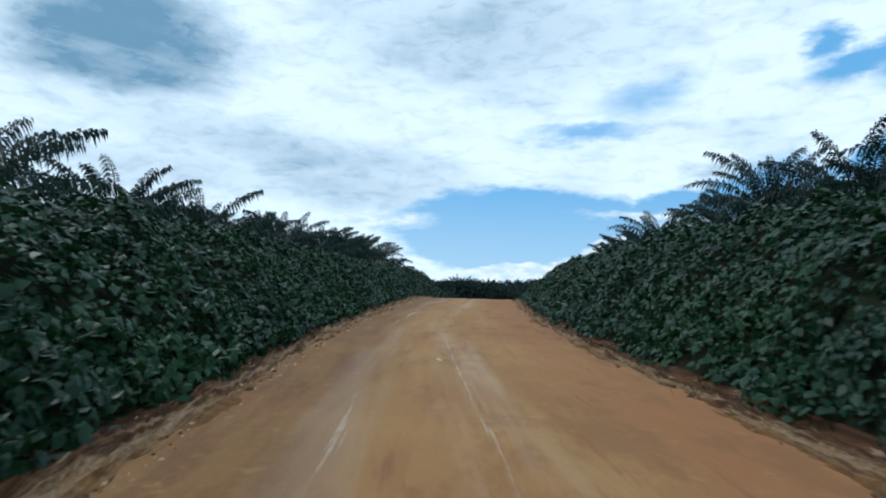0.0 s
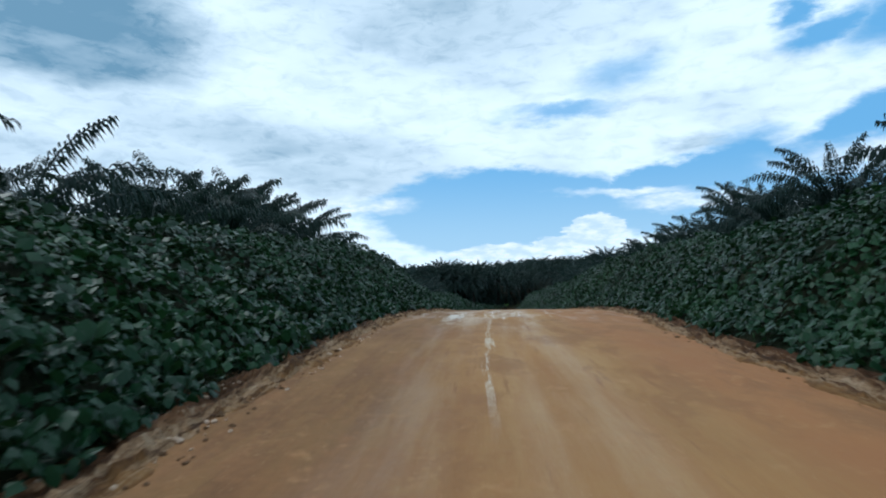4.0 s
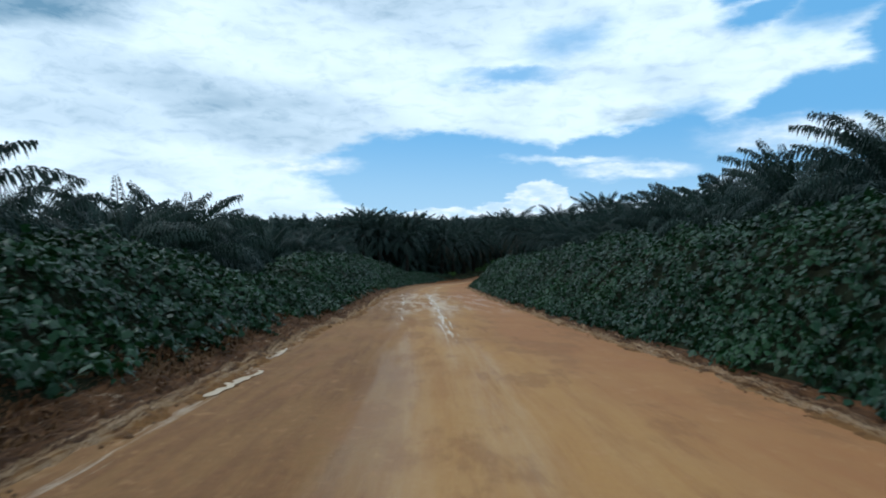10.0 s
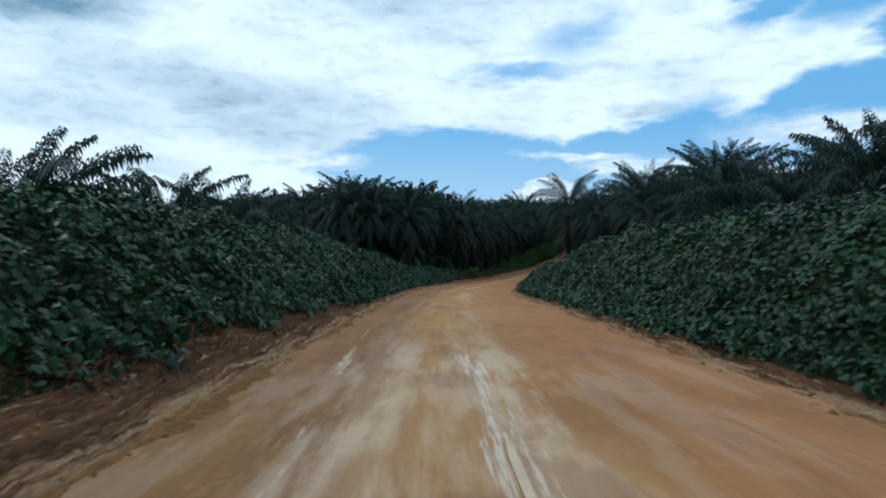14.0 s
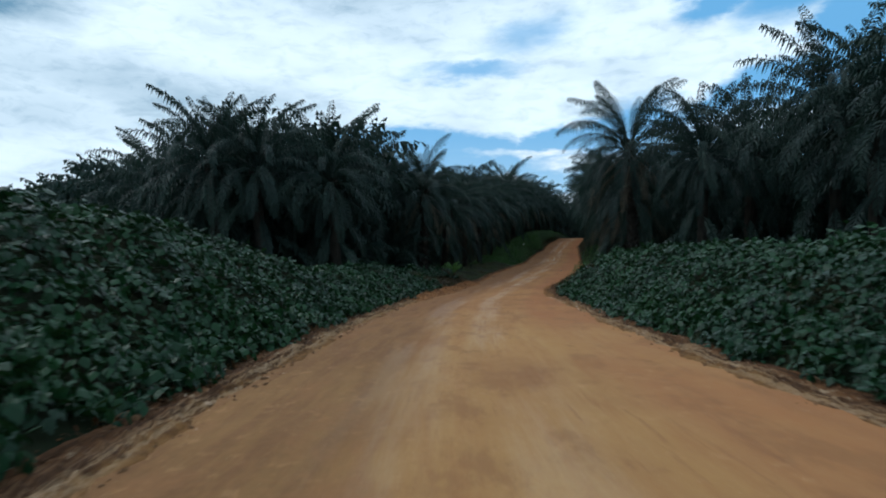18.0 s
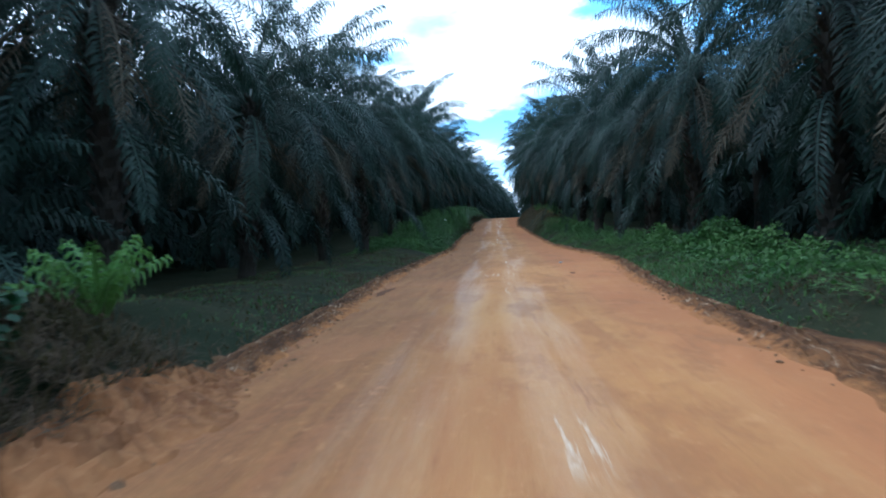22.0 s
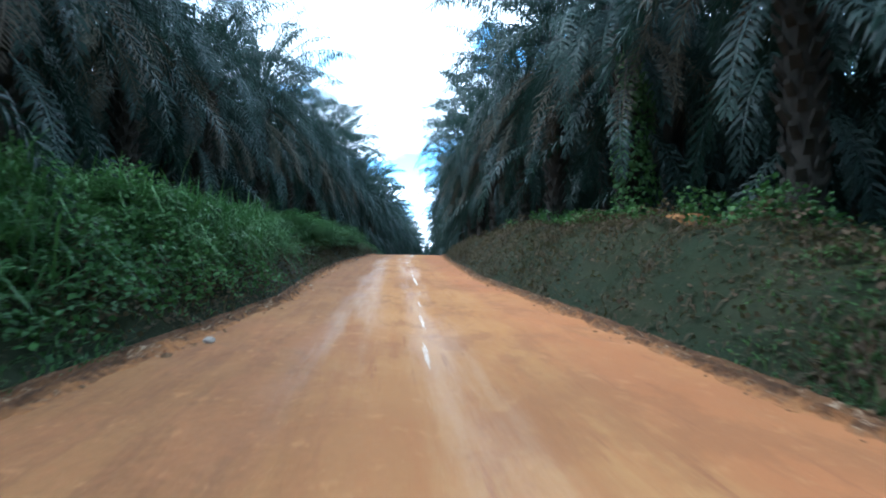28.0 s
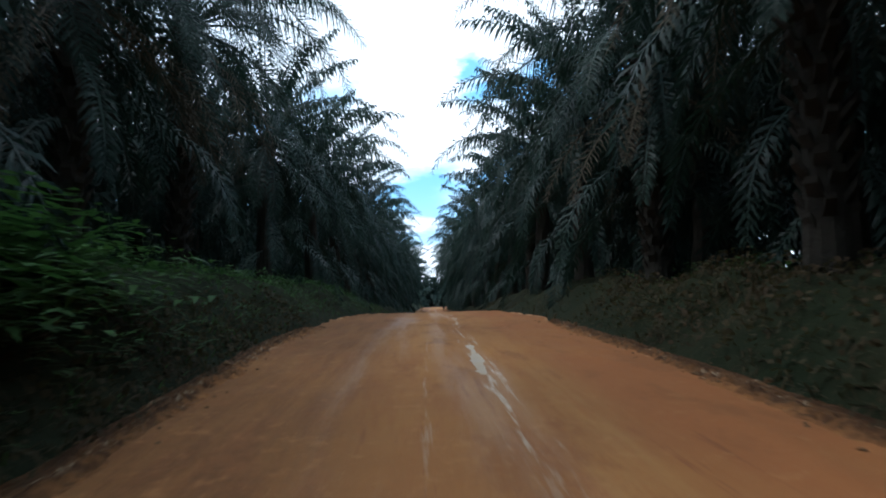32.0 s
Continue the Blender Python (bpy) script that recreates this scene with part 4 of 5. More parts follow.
def reach(ob):
    """Height of a palm to the tops of its fronds, but for the few highest."""
    z = []
    for o in ob.children:
        v = np.empty(len(o.data.vertices) * 3, np.float32)
        o.data.vertices.foreach_get("co", v)
        M = np.array(o.matrix_basis)
        z.append(v.reshape(-1, 3) @ M[2, :3] + M[2, 3])
    return float(np.percentile(np.concatenate(z), 99.6))


# tops of the young palms over the road: along the left bank and the right one
LEFT_TOPS = ((-6, 5.8), (18, 5.7), (22, 5.2), (26, 5.5), (34, 5.2), (39, 5.8), (44, 6.1), (49, 5.8), (53, 5.3), (58, 5.8), (62, 6.9), (70, 8.0), (76, 7.6), (81, 6.4), (89, 6.6), (97, 6.0), (103, 5.0))
RIGHT_TOPS = ((0, 7.7), (18, 7.5), (22, 7.1), (26, 6.8), (31, 6.6), (38, 6.6), (46, 6.8), (67, 7.0), (75, 7.3), (82, 7.8), (90, 8.2), (97, 7.9), (107, 7.5), (113, 7.2), (120, 7.3), (128, 7.7), (137, 8.2),
              (141, 7.4), (147, 7.6), (154, 8.1), (168, 8.3), (180, 9.3), (192, 11.7), (206, 13.4))


def build_palms():
    tall = [near_palm(9.2, 1, 46, 7.2), near_palm(10.0, 2, 44, 7.2), near_palm(8.6, 3, 48, 7.2)]
    mid = [far_palm(8.3, 11, 58, 6.6, False, 7), far_palm(7.7, 12, 56, 6.6, False, 7)]
    far = [far_palm(8.4, 21, 40, 6.6, True, 7), far_palm(7.6, 22, 40, 6.6, True, 7)]
    young = [young_palm(2.3, 31, 46), young_palm(2.6, 32, 44), young_palm(2.0, 33, 44)]
    young_mid = [far_palm(2.4, 34, 48, 5.2), far_palm(2.1, 35, 46, 5.2)]
    young_far = [far_palm(2.8, 41, 26, 5.2, True), far_palm(2.4, 42, 26, 5.2, True)]
    height = {ob.name: reach(ob) for ob in tall + mid + young + young_mid}
    grove = []

    def to_top(s, l, top, k, kinds):
        """A palm whose fronds reach top metres over the road."""
        need = top - float(ground_height(s, l))
        kinds = kinds if s < 172 else mid
        own = height[kinds[k % len(kinds)].name]
        scale = max(0.85, min(1.4, need / own)) if s < 172 else max(0.78, min(1.2, need / own))
        plant(kinds, s, l, k, own * scale - need, scale)

    n = 0
    # along the left bank: young palms behind the crest
    for s in np.arange(-4, 104, 6.6):
        top = float(table(s, *LEFT_TOPS))
        to_top(s + rng.normal(0, 0.5), -12.6 - 1.6 * (68 < s < 100) + rng.normal(0, 0.4), top + rng.normal(0, 0.2), n, young)
        to_top(s + 3.3, -18.5 + rng.normal(0, 0.6), 1.75 + (top - 1.75) * 1.03 + rng.normal(0, 0.3), n, young_mid)
        n += 1
    for s, l, top in ((63, -16.0, 7.4), (68, -18.0, 8.4), (73.5, -17.5, 8.2), (109, -15.0, 5.0), (114, -13.5, 4.9), (118, -19.5, 6.2), (121, -16.5, 6.4), (127, -15.5, 7.0), (130, -20.5, 7.0), (133, -17, 7.0), (137, -21.5, 6.6), (141, -18.5, 6.4), (149, -16.3, 7.4), (152, -20, 6.8), (158, -15.0, 7.2), (163, -13.6, 7.0), (167, -13.6, 6.6), (172, -14.5, 5.6)):
        to_top(s, l, top, n, young)
        n += 1
    for s in np.arange(0, 172, 8.2):
        low = 0.8 if s < 90 or s > 150 else 1.8
        grove.append((young_far[n % 2], s + 4 + rng.normal(0, 1), -24.5 + rng.normal(0, 0.8), low, 1.0))
        grove.append((young_far[1 - n % 2], s + rng.normal(0, 1), -31.5 + rng.normal(0, 0.8), low, 1.0))
        n += 1
    # along the right bank: the same, taller farther on
    for s in (*np.arange(-2, 110, 5.7), *np.arange(112, 206, 6.8)):
        top = float(table(s, *RIGHT_TOPS))
        l = 16.0 + 3.0 * (s > 120)
        to_top(s + rng.normal(0, 0.8), l + rng.normal(0, 0.6), 1.75 + (top - 2.0) * l / 16 + rng.normal(0, 0.35), n, young)
        to_top(s + 3.4, l + 7.5 + rng.normal(0, 0.8), 1.75 + (top - 2.1) * (l + 5.0) / 16 + rng.normal(0, 0.5), n + 1, young_mid)
        grove.append((young_far[n % 2], s, 33.5 + rng.normal(0, 0.8), 0.0, 1.0 if s < 120 else 1.35))
        n += 1
    to_top(206.0, 13.4, 12.6, n, mid)      # one that stands forward at the corner
    # the grove: rows on both sides of the road
    for i, s in enumerate(np.arange(212, 500, 8.6)):
        for side in (-1, 1):
            off = 0.0 if side > 0 else 4.0
            if side > 0:
                near = float(table(s, (212, 9.8), (235, 9.6), (300, 9.0), (320, 8.2), (345, 8.0), (380, 7.8), (420, 7.0), (500, 6.6)))
            else:
                near = -float(table(s + off, (212, 17), (221, 17), (222, 10.2), (245, 9.6), (262, 8.8), (284, 8.4), (289, 10.6), (313, 10.6), (318, 9.6), (345, 9.0), (380, 7.6), (420, 7.0), (500, 6.6)))
            near += rng.normal(0, 0.3)
            size = float(table(s + off, (212, 0.90), (225, 0.91), (250, 0.95), (270, 1.04), (320, 1.06), (360, 1.1)))
            if s < 350:
                plant(tall, s + off + rng.normal(0, 0.6), near, i + (side > 0), 0.0, size)
            else:
                plant(mid, s + off, near, i, 0.0, 1.15)
            # extra palms between the rows, added to darken the canopy
            if 285 < s < 375 and (side > 0 or i % 2):
                plant(mid, s + off + 4.3, (12.6 if side > 0 else -14.0) + rng.normal(0, 0.4), i, 0.0, 1.2)
            if s < 300:
                plant(mid, s + off + 4.4 + rng.normal(0, 0.7), side * 17.5 + rng.normal(0, 0.5), i, 0.0, 1.15)
            else:
                grove.append((far[i % 2], s + off + 4.4, side * 17.5, 0.0, 1.15))
            # low palms added as filler for the darkness under the crowns
            if s < 430:
                for l in (30,) if s < 228 else (21, 30, 41) if s < 340 else (21, 30):
                    grove.append((young_far[(i + l) % 2], s + off + rng.normal(0, 1), side * l, 0.0, 1.35))
            for j, l in enumerate((25.0, 34.0)):
                if s < 360 or (j == 0 and s < 440):
                    grove.append((far[(i + j) % 2], s + off + 4.4 * (j % 2) + rng.normal(0, 0.7), side * l + rng.normal(0, 0.5), 1.5 * j, 1.15))
    # one more filler row that closes bright gaps between the trunks
    for i, s in enumerate(np.arange(250, 345, 6.0)):
        grove.append((young_far[i % 2], s, 52 + 3 * (i % 2), 0.0, 1.8))
    # its edge across the valley: a corner near the road, then a line that runs away to the left
    for i in range(44):
        far_out = max(0, i - 15)
        for j in range(3):
            x = 6.0 - 3.8 * min(i, 15) - 7.2 * far_out + 6.0 * j + rng.normal(0, 0.8)
            y = 212.0 + 6.6 * min(i, 15) + 1.6 * far_out + 4.5 * j + rng.normal(0, 0.8)
            s, l = along(x, y)
            if j == 0 and i < 4:
                plant(mid, s, l, i, 0.0, 1.06)
            else:
                grove.append((far[(i + j) % 2], s, l, 0.0, 1.15))
            # low filler palms in place of the dark under this edge
            if i > 6:
                grove.append((young_far[(i + j) % 2], s + 3, l + 2, 0.3, 1.45))
            elif j:
                plant(young_mid, s + 3, l + 2, i, 0.4, 1.0)
    for i, (x, y) in enumerate(((9.5, 211), (15, 212), (8, 220), (14, 219), (19, 226), (10, 229))):
        plant(mid, *along(x, y), i, 0.0, 1.09)
    for i, l in enumerate(np.arange(44, 125, 7.6)):
        for j in range(2):
            grove.append((far[(i + j) % 2], 204 + 8 * j + rng.normal(0, 1.2), l + rng.normal(0, 0.8), 0.0, 1.15))
    # the far end of the road
    for i, l in enumerate(np.arange(-40, 60, 3.6)):
        if abs(l) > 9 and i % 2:
            grove.append((far[i % 4 // 2], 556 + rng.normal(0, 3), l, -0.5, 1.1))
        grove.append((young_far[i % 2], 552 + rng.normal(0, 2), l, 0.4, 1.9))
        if abs(l) > 9 and i % 2:
            grove.append((young_far[i % 4 // 2], 515 + rng.normal(0, 10), l, 0.0, 1.7))
    seedling = thing("palm_seedling", "small bright green palm seedling on the verge", "palm seedling")
    leaf = frond_mesh("frond", 1.25, 74, 62, 22, SEEDLING, 6, 0.34, 5, True, 0.035)
    for i in range(13):
        part("frond", leaf, seedling, m=pose(0, 0, 0.05, 0, -14 + 3.2 * i, 137.5 * i) @ pose(0.03, 0, 0))
    seedling.matrix_basis = pose(*stand(217.5, -5.3))
    far_rows(grove)
    for ob in tall + mid + far + young + young_mid + young_far:
        discard(ob)


def far_rows(grove):
    """The palms too far back to tell apart, as one mesh."""
    vs, fs, slots, base = [], [], [], 0
    for src, s, l, drop, scale in grove:
        x, y, z = stand(s, l, drop)
        m = pose(x, y, z, 0, 0, rng.uniform(0, 360)) @ Matrix.Diagonal((scale, scale, scale * rng.uniform(0.93, 1.08), 1))
        for ob in src.children:
            me = ob.data
            v = np.empty(len(me.vertices) * 3, np.float32)
            me.vertices.foreach_get("co", v)
            f = np.empty(len(me.loops), np.int32)
            me.loops.foreach_get("vertex_index", f)
            M = np.array(m)
            vs.append(v.reshape(-1, 3) @ M[:3, :3].T + M[:3, 3])
            fs.append(f.reshape(-1, 4) + base)
            slots.append(np.full(len(f) // 4, 0 if ob.name.startswith("crown") else 1))
            base += len(vs[-1])
    thing("palm_grove", "close rows of dark oil palms farther back", "palm grove", "stuff",
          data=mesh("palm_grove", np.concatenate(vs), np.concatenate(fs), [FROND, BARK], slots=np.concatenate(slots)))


build_cover()
build_earth_patch(172, 3.8, 5.0, 1.35)


def build_undergrowth(s0, s1, side, d0, d1, count, height, mat=None, label="fresh green leafy undergrowth on the verge", size=(0.05, 0.14)):
    """Leafy shrubs along the verge: broad leaves in uneven mounds."""
    s, d, p, n = scatter(s0, s1, side, d0, d1, count)
    mound = 0.5 + 0.5 * np.sin(p[:, 0] * 1.0 + 2 * np.sin(p[:, 1] * 0.45)) * np.sin(p[:, 1] * 0.85 + np.sin(p[:, 0] * 0.6))
    keep = rng.uniform(0, 1, count) < mound + 0.15
    p, n, mound = p[keep], n[keep], mound[keep]
    k = len(p)
    p[:, 2] += height * mound * rng.uniform(0.15, 1, k) ** 0.7
    thing("undergrowth", label, "undergrowth", "stuff",
          data=leaf_cloud("undergrowth", p, np.array([0, 0, 1.0]) + rng.normal(0, 0.6, (k, 3)), rng.uniform(*size, k), mat or FERN, True))


build_undergrowth(250, 258, -1, 1.5, 6.5, 7000, 0.9)
build_undergrowth(254, 292, -1, 0.5, 5.5, 30000, 1.5, size=(0.05, 0.13))
build_undergrowth(231, 244, 1, 2.4, 5.2, 6500, 1.5, size=(0.10, 0.22))
build_undergrowth(262, 274, 1, 2.0, 4.6, 4000, 1.2, size=(0.08, 0.18))
build_undergrowth(290, 380, -1, 1.6, 5.5, 10000, 0.7)
build_undergrowth(214, 282, 1, 1.3, 6.5, 24000, 0.8)
build_undergrowth(282, 370, 1, 3.6, 6.5, 2500, 0.7)
build_undergrowth(281, 352, 1, 0.3, 3.6, 12000, 0.6, DRY, "brown withered creepers on the bank")
build_undergrowth(285, 352, -1, 0.2, 1.5, 9000, 0.5, DRY, "brown withered creepers at the road edge")
build_fern_bed(250, 258, -1, 1.2, 6.5, 900, 0.9)
build_fern_bed(254, 290, -1, 0.7, 5.5, 3200, 1.35)
build_fern_bed(288, 335, -1, 1.0, 5.5, 5200, 1.6)
build_fern_bed(330, 380, -1, 0.6, 5.5, 2200, 1.2)
build_fern_bed(206, 285, 1, 1.2, 7.0, 3600, 0.9)
build_fern_bed(284, 370, 1, 2.8, 7.0, 1500, 0.9)
build_herbs("tall_grass", "tall arching green grass on the bank", 284, 306, -1, 1.0, 4.5, 7500, 2.9, FERN, 0.55, 0.05, 0.75, "grass")
build_herbs("tall_grass", "tall arching green grass on the bank", 306, 340, -1, 1.2, 4.5, 4500, 1.9, FERN, 0.55, 0.05, 0.75, "grass")
for s0, s1 in ((214, 262), (262, 310), (310, 400)):
    build_herbs("verge_grass", "low mixed grass on the verge", max(s0, 250), s1, -1, 0.3, 7.0, 15000, 0.5, FERN, 0.6, 0.035, 0.5, "grass")
    if s0 < 300:
        build_herbs("verge_grass", "low mixed grass on the verge", s0 - 6, min(s1, 286), 1, 0.3, 7.0, 15000, 0.45, FERN, 0.6, 0.035, 0.5, "grass")
build_herbs("dry_scrub", "brown dry scrub on the bank", 203, 217, -1, 0.7, 3.5, 14000, 0.85, DRY, 0.9, 0.03, 0.5, "dry scrub", 0.9)
build_herbs("dry_scrub", "brown dry scrub on the bank", 202, 215, 1, 0.4, 3.8, 14000, 0.7, DRY, 0.9, 0.03, 0.5, "dry scrub", 0.9)
build_herbs("dry_scrub", "dark dry grass on the shaded verge", 215, 253, -1, 0.4, 7.0, 20000, 0.4, DRY, 0.8, 0.03, 0.6, "dry grass")
build_herbs("dry_scrub", "brown withered grass on the bank", 278, 330, 1, 0.2, 4.0, 22000, 0.6, DRY, 0.9, 0.035, 0.7, "dry grass")
build_herbs("dry_scrub", "brown withered grass on the bank", 330, 400, 1, 0.2, 4.0, 12000, 0.6, DRY, 0.9, 0.035, 0.7, "dry grass")
build_herbs("dry_scrub", "brown withered grass at the road edge", 225, 400, -1, 0.1, 1.4, 16000, 0.45, DRY, 0.9, 0.03, 0.6, "dry grass")
build_herbs("dry_scrub", "brown withered runners at the foot of the bank", -8, 105, -1, 0.05, 0.5, 5000, 0.26, WITHERED, 0.9, 0.03, 0.5, "dry scrub")
build_herbs("dry_scrub", "brown withered runners at the foot of the bank", 84, 150, -1, 0.15, 1.3, 28000, 0.46, WITHERED, 0.8, 0.05, 0.6, "dry scrub", 0.9)
build_herbs("dry_scrub", "brown withered runners at the foot of the bank", 160, 205, -1, 0.05, 0.5, 5000, 0.28, WITHERED, 0.8, 0.05, 0.5, "dry scrub")
build_herbs("dry_scrub", "short brown grass at the road edge", 212, 286, 1, 0.05, 2.2, 17000, 0.30, DRY, 0.9, 0.035, 0.5, "dry grass", 0.7)
build_herbs("verge_grass", "short green grass at the road edge", 222, 286, 1, 0.1, 2.6, 24000, 0.36, FERN, 0.7, 0.035, 0.5, "grass", 0.7)
build_herbs("verge_grass", "short green grass at the road edge", 251, 286, -1, 0.1, 2.0, 14000, 0.36, FERN, 0.7, 0.035, 0.5, "grass", 0.7)
build_herbs("dry_scrub", "dark withered creepers on the bank", 281, 345, 1, 0.2, 4.5, 16000, 0.9, DRY, 1.0, 0.06, 0.9, "dry scrub")
build_herbs("dry_scrub", "dark withered creepers on the bank", 288, 345, -1, 0.1, 1.6, 9000, 0.6, DRY, 1.0, 0.05, 0.9, "dry scrub")
build_herbs("verge_grass", "yellowish green grass on the shaded verge", 219, 252, -1, 0.5, 6.0, 7000, 0.34, FERN, 0.7, 0.035, 0.6, "grass", 0.5)
build_undergrowth(284, 298, -1, 0.3, 1.9, 5000, 1.0)
for s0, d0, tall in ((288, 2.8, 1.2), (293.5, 3.4, 1.5), (298.5, 2.4, 1.0), (305, 3.2, 1.3), (312, 2.6, 1.1)):
    build_undergrowth(s0, s0 + 3.6, 1, d0, d0 + 2.2, 1900, tall, label="dark leafy bush on the brown bank", size=(0.07, 0.17))
build_fern_bed(283, 350, 1, 2.8, 6.0, 1200, 1.0, "dark green fern thicket on the bank")
build_fern_bed(309, 340, -1, 1.2, 4.8, 3600, 2.9, "tall green bracken on the bank")
build_palms()


def build_berm(side, s0, s1, tall, wide, mat, crumble=0.075):
    """A crumbling windrow of graded earth between the road and the growth."""
    s = np.arange(s0, s1, 0.10)
    inner = -min(0.55, 0.2 + wide * 0.45)
    w = np.linspace(inner, wide, 18)
    Sg, Wg = np.meshgrid(s, w, indexing="ij")
    Wg = Wg + np.clip(-Wg, 0, 1) * (0.30 * np.sin(Sg * 0.7 + side) + 0.15 * np.sin(Sg * 2.3) + 0.12 * np.sin(Sg * 6.1))
    edge = np.where(side > 0, right_edge(Sg), -left_edge(Sg))
    L = side * (edge + Wg)
    x, y, z = place(Sg, L)
    t = np.broadcast_to((w - inner) / (wide - inner), Wg.shape)
    swell = 0.5 + 0.3 * np.sin(Sg * 0.9 + np.sin(Sg * 0.23) * 3) + 0.2 * np.sin(Sg * 2.3 + 2)
    h = np.maximum(ground_height(Sg, np.where(np.abs(L) > edge + 0.02, L, side * (edge + 0.02))), -0.05)
    a, b = road_lines(Sg)
    h = np.maximum(h, np.where((L > a) & (L < b), road_height(Sg, L), -1))
    bump = tall * swell * np.sin(np.clip(t * 1.15, 0, 1) * np.pi) ** 1.3
    fine = np.array([0.8 * noise.noise(Vector((a * 0.9, b * 14.0, side * 5))) + 0.5 * noise.noise(Vector((a * 4, b * 9, 3))) + 0.8 * noise.noise(Vector((a * 12, b * 13, 8))) for a, b in zip(Sg.ravel(), Wg.ravel())]).reshape(x.shape)
    z = z + h + bump * 0.40 + (fine * crumble + 0.03 * np.clip(t * 2, 0, 1)) * np.sin(np.clip(t, 0, 1) * np.pi) ** 0.8 - 0.008
    fade = np.clip(np.minimum(Sg - s0, s1 - Sg) / 1.5, 0, 1)
    z = z - 0.5 * (1 - fade) ** 2
    z = z + 0.045 * np.clip(t / 0.40, 0, 1) ** 1.5
    z[:, 0] -= 0.045
    z[:, -1] -= 0.15
    thing("earth_berm", "crumbling rust-red earth berm along the road edge", "earth berm", "structure",
          data=mesh("earth_berm", np.stack([x.ravel(), y.ravel(), z.ravel()], 1), grid_faces(len(s), len(w)), mat, np.stack([Wg.ravel(), Sg.ravel()], 1), smooth=False))


for side, s0, s1, tall, wide in ((-1, -8, 62, 0.14, 0.4), (-1, 60, 84, 0.12, 0.4), (-1, 82, 106, 0.16, 0.8), (-1, 104, 152, 0.24, 0.95), (-1, 150, 198, 0.16, 0.42), (-1, 196, 218, 0.42, 1.05), (-1, 216, 262, 0.10, 0.5), (-1, 260, 352, 0.06, 0.25),
                                 (1, -8, 202, 0.10, 0.4), (1, 200, 220, 0.22, 0.6), (1, 218, 262, 0.10, 0.5), (1, 260, 352, 0.06, 0.25)):
    build_berm(side, s0, s1, tall, wide, *((EARTH, 0.20) if side < 0 and s0 == 196 else (BERM,)))


def build_clods(stretches, label, mat, mean=-3.8):
    """Small lumps of graded earth along the edges of the road."""
    g = (1 + 5 ** 0.5) / 2
    base = np.array([(-1, g, 0), (1, g, 0), (-1, -g, 0), (1, -g, 0), (0, -1, g), (0, 1, g), (0, -1, -g), (0, 1, -g), (g, 0, -1), (g, 0, 1), (-g, 0, -1), (-g, 0, 1)]) / 1.9
    tri = np.array([(0, 11, 5), (0, 5, 1), (0, 1, 7), (0, 7, 10), (0, 10, 11), (1, 5, 9), (5, 11, 4), (11, 10, 2), (10, 7, 6), (7, 1, 8),
                    (3, 9, 4), (3, 4, 2), (3, 2, 6), (3, 6, 8), (3, 8, 9), (4, 9, 5), (2, 4, 11), (6, 2, 10), (8, 6, 7), (9, 8, 1)])
    for side, s0, s1, count in stretches:
        s, d, p, n = scatter(s0, s1, side, -0.55, 0.5, count)
        l = side * ((right_edge(s) if side > 0 else -left_edge(s)) + d)
        p[:, 2] = place(s, l)[2] + np.where(d < 0.1, road_height(s, l) + 0.05 * np.clip(d + 0.5, 0, 1), 0.10)
        size = np.minimum(np.exp(rng.normal(mean, 0.55, count)), 0.09)
        v = base[None] * size[:, None, None] * rng.uniform(0.65, 1.3, (count, 12, 3)) * np.array([1, 1, 0.7]) + p[:, None]
        f = tri[None] + (np.arange(count) * 12)[:, None, None]
        thing("earth_clods", label, "earth clods", "stuff", data=mesh("earth_clods", v.reshape(-1, 3), f.reshape(-1, 3), mat))


build_clods(((-1, -8, 110, 1700), (-1, 110, 222, 2500), (1, -8, 215, 1500), (-1, 222, 352, 900), (1, 215, 352, 800)), "crumbled rust-red earth clods at the road edge", BERM)
build_clods(((1, 188, 208, 320), (1, 22, 40, 160), (-1, 2, 50, 700), (-1, 160, 195, 120), (-1, 296, 330, 60)), "pale broken clay lumps at the road edge", CLAY, -4.0)


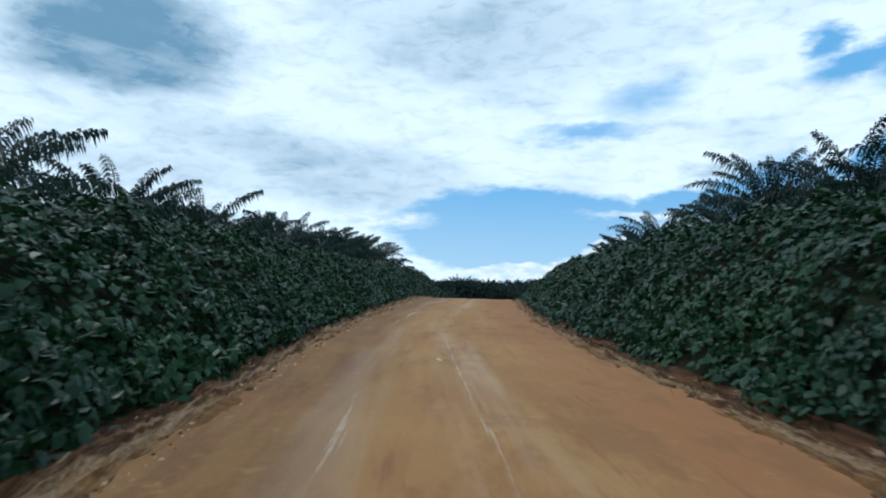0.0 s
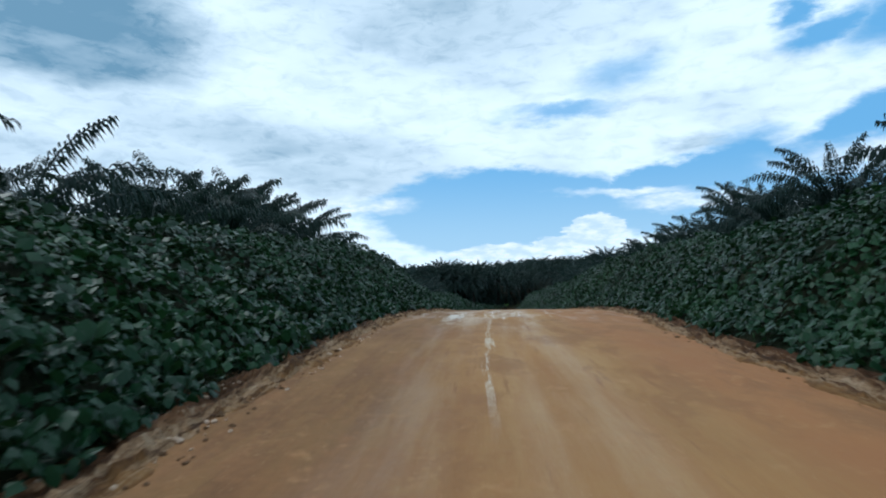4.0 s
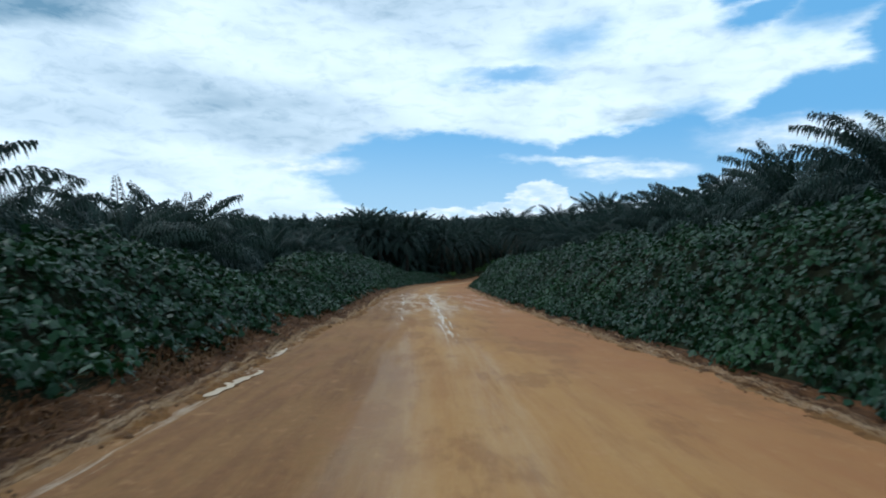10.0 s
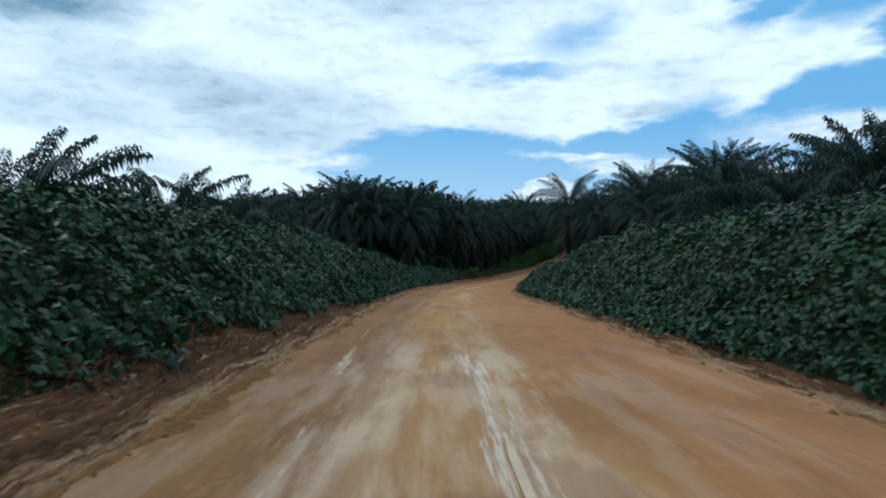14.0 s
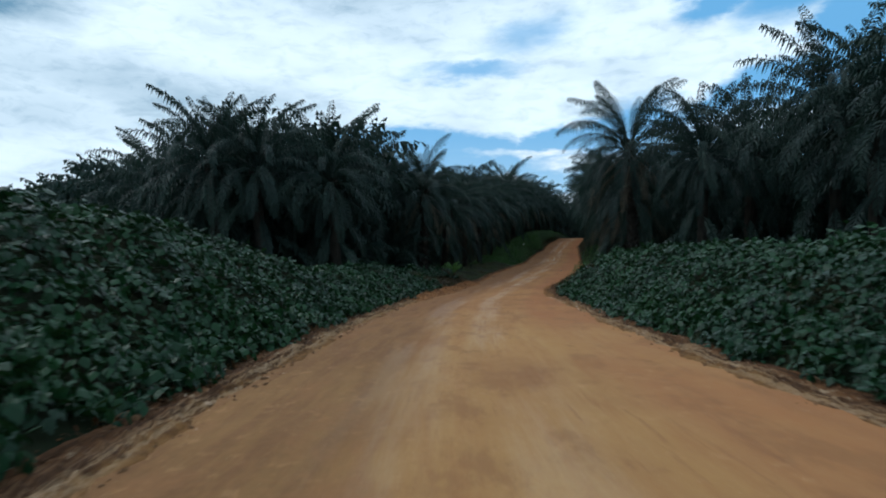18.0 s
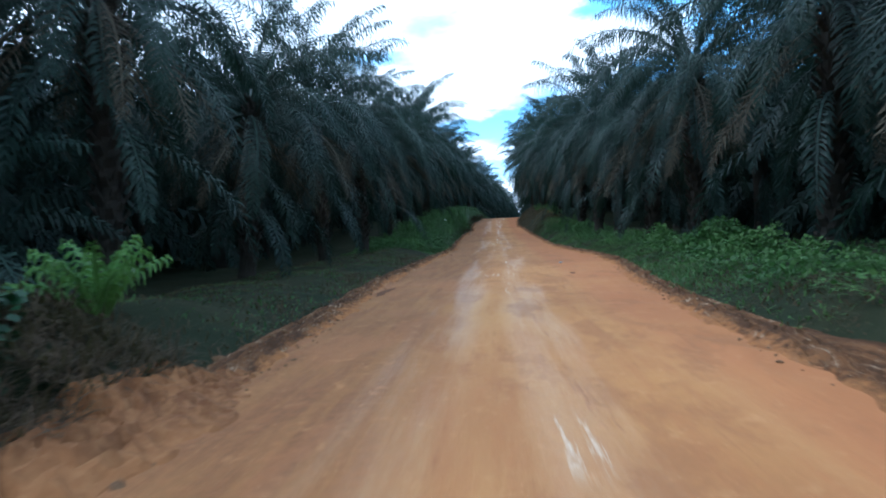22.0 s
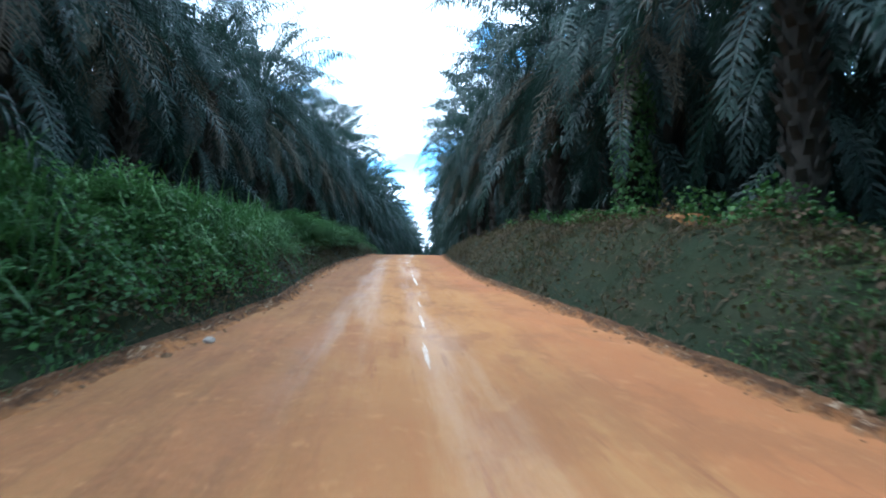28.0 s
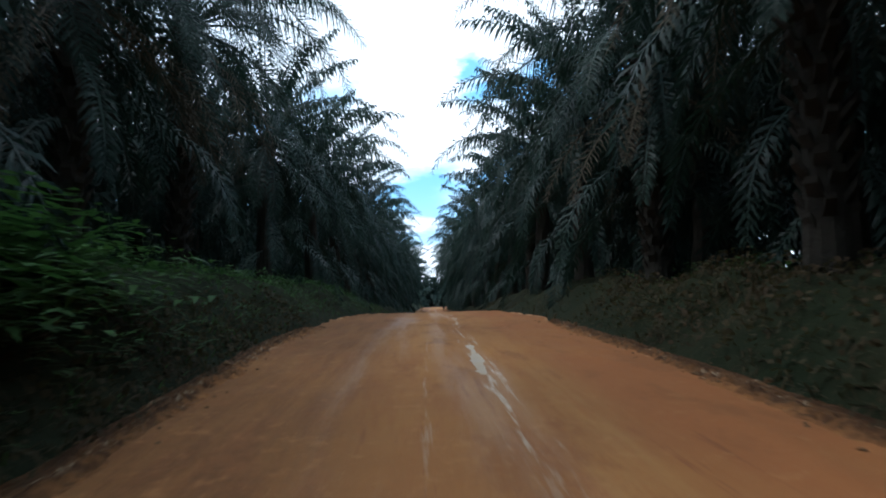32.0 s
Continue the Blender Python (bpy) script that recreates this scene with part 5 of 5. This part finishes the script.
def build_puddle(s, l, long, wide, seed, bend=0.0, mat=None, label="shallow film of water in a clay wheel track", name="puddle"):
    """A thin film of water or mud with ragged edges, lying in the relief of the road."""
    cell_s, cell_l = max(0.05, long / 90), 0.035 if wide > 0.13 else 0.018
    ss, ll = np.arange(s - long * 0.62, s + long * 0.62, cell_s), np.arange(l - wide * 0.75 - abs(bend), l + wide * 0.75 + abs(bend), cell_l)
    Sg, Lg = np.meshgrid(ss, ll, indexing="ij")
    u = (Sg - s) / (long / 2)
    v = (Lg - l - bend * u) / (wide / 2)
    rag = np.array([noise.noise(Vector((a * 0.9, b * 2.6, seed * 7.1))) + 0.7 * noise.noise(Vector((a * 3.1, b * 7.0, seed * 3.3))) + 0.5 * noise.noise(Vector((a * 8.0, b * 15.0, seed * 1.7))) for a, b in zip(Sg.ravel(), Lg.ravel())]).reshape(Sg.shape)
    field = 0.72 - np.sqrt(u * u + v * v) + rag * (0.7 if wide > 0.13 else 0.32)
    inside = field[:-1, :-1] > 0
    # only the largest connected sheet
    mark = np.where(inside, np.arange(inside.size).reshape(inside.shape), -1)
    while True:
        grown = mark.copy()
        for a, b in ((slice(1, None), slice(None, -1)), (slice(None, -1), slice(1, None))):
            grown[a] = np.maximum(grown[a], mark[b])
            grown[:, a] = np.maximum(grown[:, a], mark[:, b])
        grown = np.where(inside, grown, -1)
        if (grown == mark).all():
            break
        mark = grown
    ids, counts = np.unique(mark[mark >= 0], return_counts=True)
    if not len(ids):
        return None
    inside = mark == ids[counts.argmax()]
    faces = grid_faces(*Sg.shape)[inside.ravel()]
    if len(faces) < 4:
        return None
    used, back = np.unique(faces, return_inverse=True)
    x, y, z = place(Sg, Lg)
    z = z + road_height(Sg, Lg) + (0.014 if mat is None else 0.010)
    pts = np.stack([x.ravel(), y.ravel(), z.ravel()], 1)[used]
    quads = back.reshape(-1, 4)
    edges = np.concatenate([quads[:, (i, (i + 1) % 4)] for i in range(4)])
    key, times = np.unique(np.sort(edges, axis=1), axis=0, return_counts=True)
    rim = key[times == 1]
    for _ in range(5):      # rounds the steps of the outline
        total, share = np.zeros_like(pts), np.zeros(len(pts))
        for a, b in ((0, 1), (1, 0)):
            np.add.at(total, rim[:, a], pts[rim[:, b]])
            np.add.at(share, rim[:, a], 1)
        on = share > 0
        pts[on] = pts[on] * 0.4 + 0.6 * total[on] / share[on][:, None]
    return thing(name, label, "puddle" if mat is None else "mud", group="puddles" if mat is None else "", data=mesh(name, pts, back.reshape(-1, 4), mat or WATER, smooth=True))


for i, (s, l, a, b, c) in enumerate([(12.2, 0.5, 1.6, 0.18, 0), (54, 0.7, 3, 0.16, 0), (70.5, 0.5, 2.0, 0.10, 0.1),
                                     (77.5, -2.75, 3.5, 0.20, -0.1), (84, -3.0, 4, 0.15, 0.1), (91, -3.3, 3, 0.3, -0.12), (97.5, -3.35, 4, 0.3, 0.1), (102, -3.55, 2.5, 0.2, -0.1), (107, -3.85, 4, 0.4, 0.2), (120, 0.72, 4, 0.12, 0), (131, 0.75, 4, 0.12, 0), 
                                     (265.3, 0.05, 1.6, 0.16, 0.45), (266.7, 0.30, 2.2, 0.12, -0.40), (268.4, 0.35, 2.0, 0.14, 0.40), (270.2, 0.45, 2.6, 0.12, -0.25), (272.6, 0.32, 3.0, 0.11, 0.05), (301, 1.08, 5, 0.13, 0), (319.5, 1.05, 1.6, 0.3, 0), (341, 1.2, 8, 0.26, 0.1)]):
    build_puddle(s, l, a, b, i, c)

for i, (s, l, a, b) in enumerate([(227.7, -3.2, 3.0, 0.3), (232.3, 3.0, 1.0, 0.25), (250.5, -3.1, 1.4, 0.3)]):
    build_puddle(s, l, a, b, 60 + i, 0.0, MUD, "dark wet mud hollow in the road surface", "mud_hollow")


def build_lump(name, label, category, s, l, lift, size, mat, flat=0.6):
    """A single small lump: a stone or a crumpled bit of litter."""
    bm = bmesh.new()
    bmesh.ops.create_icosphere(bm, subdivisions=2, radius=size)
    for v in bm.verts:
        v.co *= 1 + 0.30 * noise.noise(v.co * (1.6 / size) + Vector((s, l, 0)))
        v.co.z *= flat
    me = bpy.data.meshes.new(name)
    bm.to_mesh(me)
    bm.free()
    me.materials.append(mat)
    x, y, z = place(s, l)
    inside = left_edge(s) < l < right_edge(s)
    h = float(road_height(np.float64(s), np.float64(l))) if inside else float(ground_height(s, l))
    ob = thing(name, label, category, data=me)
    ob.matrix_basis = pose(float(x), float(y), float(z) + h + lift + size * flat * 0.6, 0, 0, s * 40)
    return ob


build_lump("stone", "grey stone lying at the road edge", "stone", 325.0, -3.0, 0, 0.07, STONE)
build_lump("stone", "pale stone lying on the road", "stone", 238.2, 3.1, 0, 0.09, STONE)
build_lump("stone", "pale stone at the foot of the berm", "stone", 287.0, -2.9, 0, 0.10, STONE)
build_lump("litter", "crumpled white plastic litter on the verge", "litter", 60.5, 6.9, 0.1, 0.11, LITTER)
build_lump("litter", "flat white plastic litter among the ferns", "litter", 276.4, -5.4, 0.9, 0.22, LITTER, 0.25)


def build_vine(s, l, height):
    """A creeper that has climbed a palm trunk."""
    n = 1500
    x, y, z = stand(s, l)
    a, h = rng.uniform(0, 2 * np.pi, n), rng.uniform(0.1, height, n)
    r = 0.45 + 0.45 * rng.uniform(0, 1, n) * (1.2 - h / height) + 0.15 * np.sin(h * 2 + a)
    p = np.stack([x + np.cos(a) * r, y + np.sin(a) * r, z + h], 1)
    d = np.stack([np.cos(a), np.sin(a), np.full(n, 0.4)], 1) + rng.normal(0, 0.35, (n, 3))
    thing("climbing_vine", "leafy green creeper climbing a palm trunk", "vine", "stuff", data=leaf_cloud("climbing_vine", p, d, rng.uniform(0.10, 0.24, n), FERN))


build_vine(298.0, 9.0, 6.5)
build_earth_patch(293.0, 3.6, 2.2, 0.8)
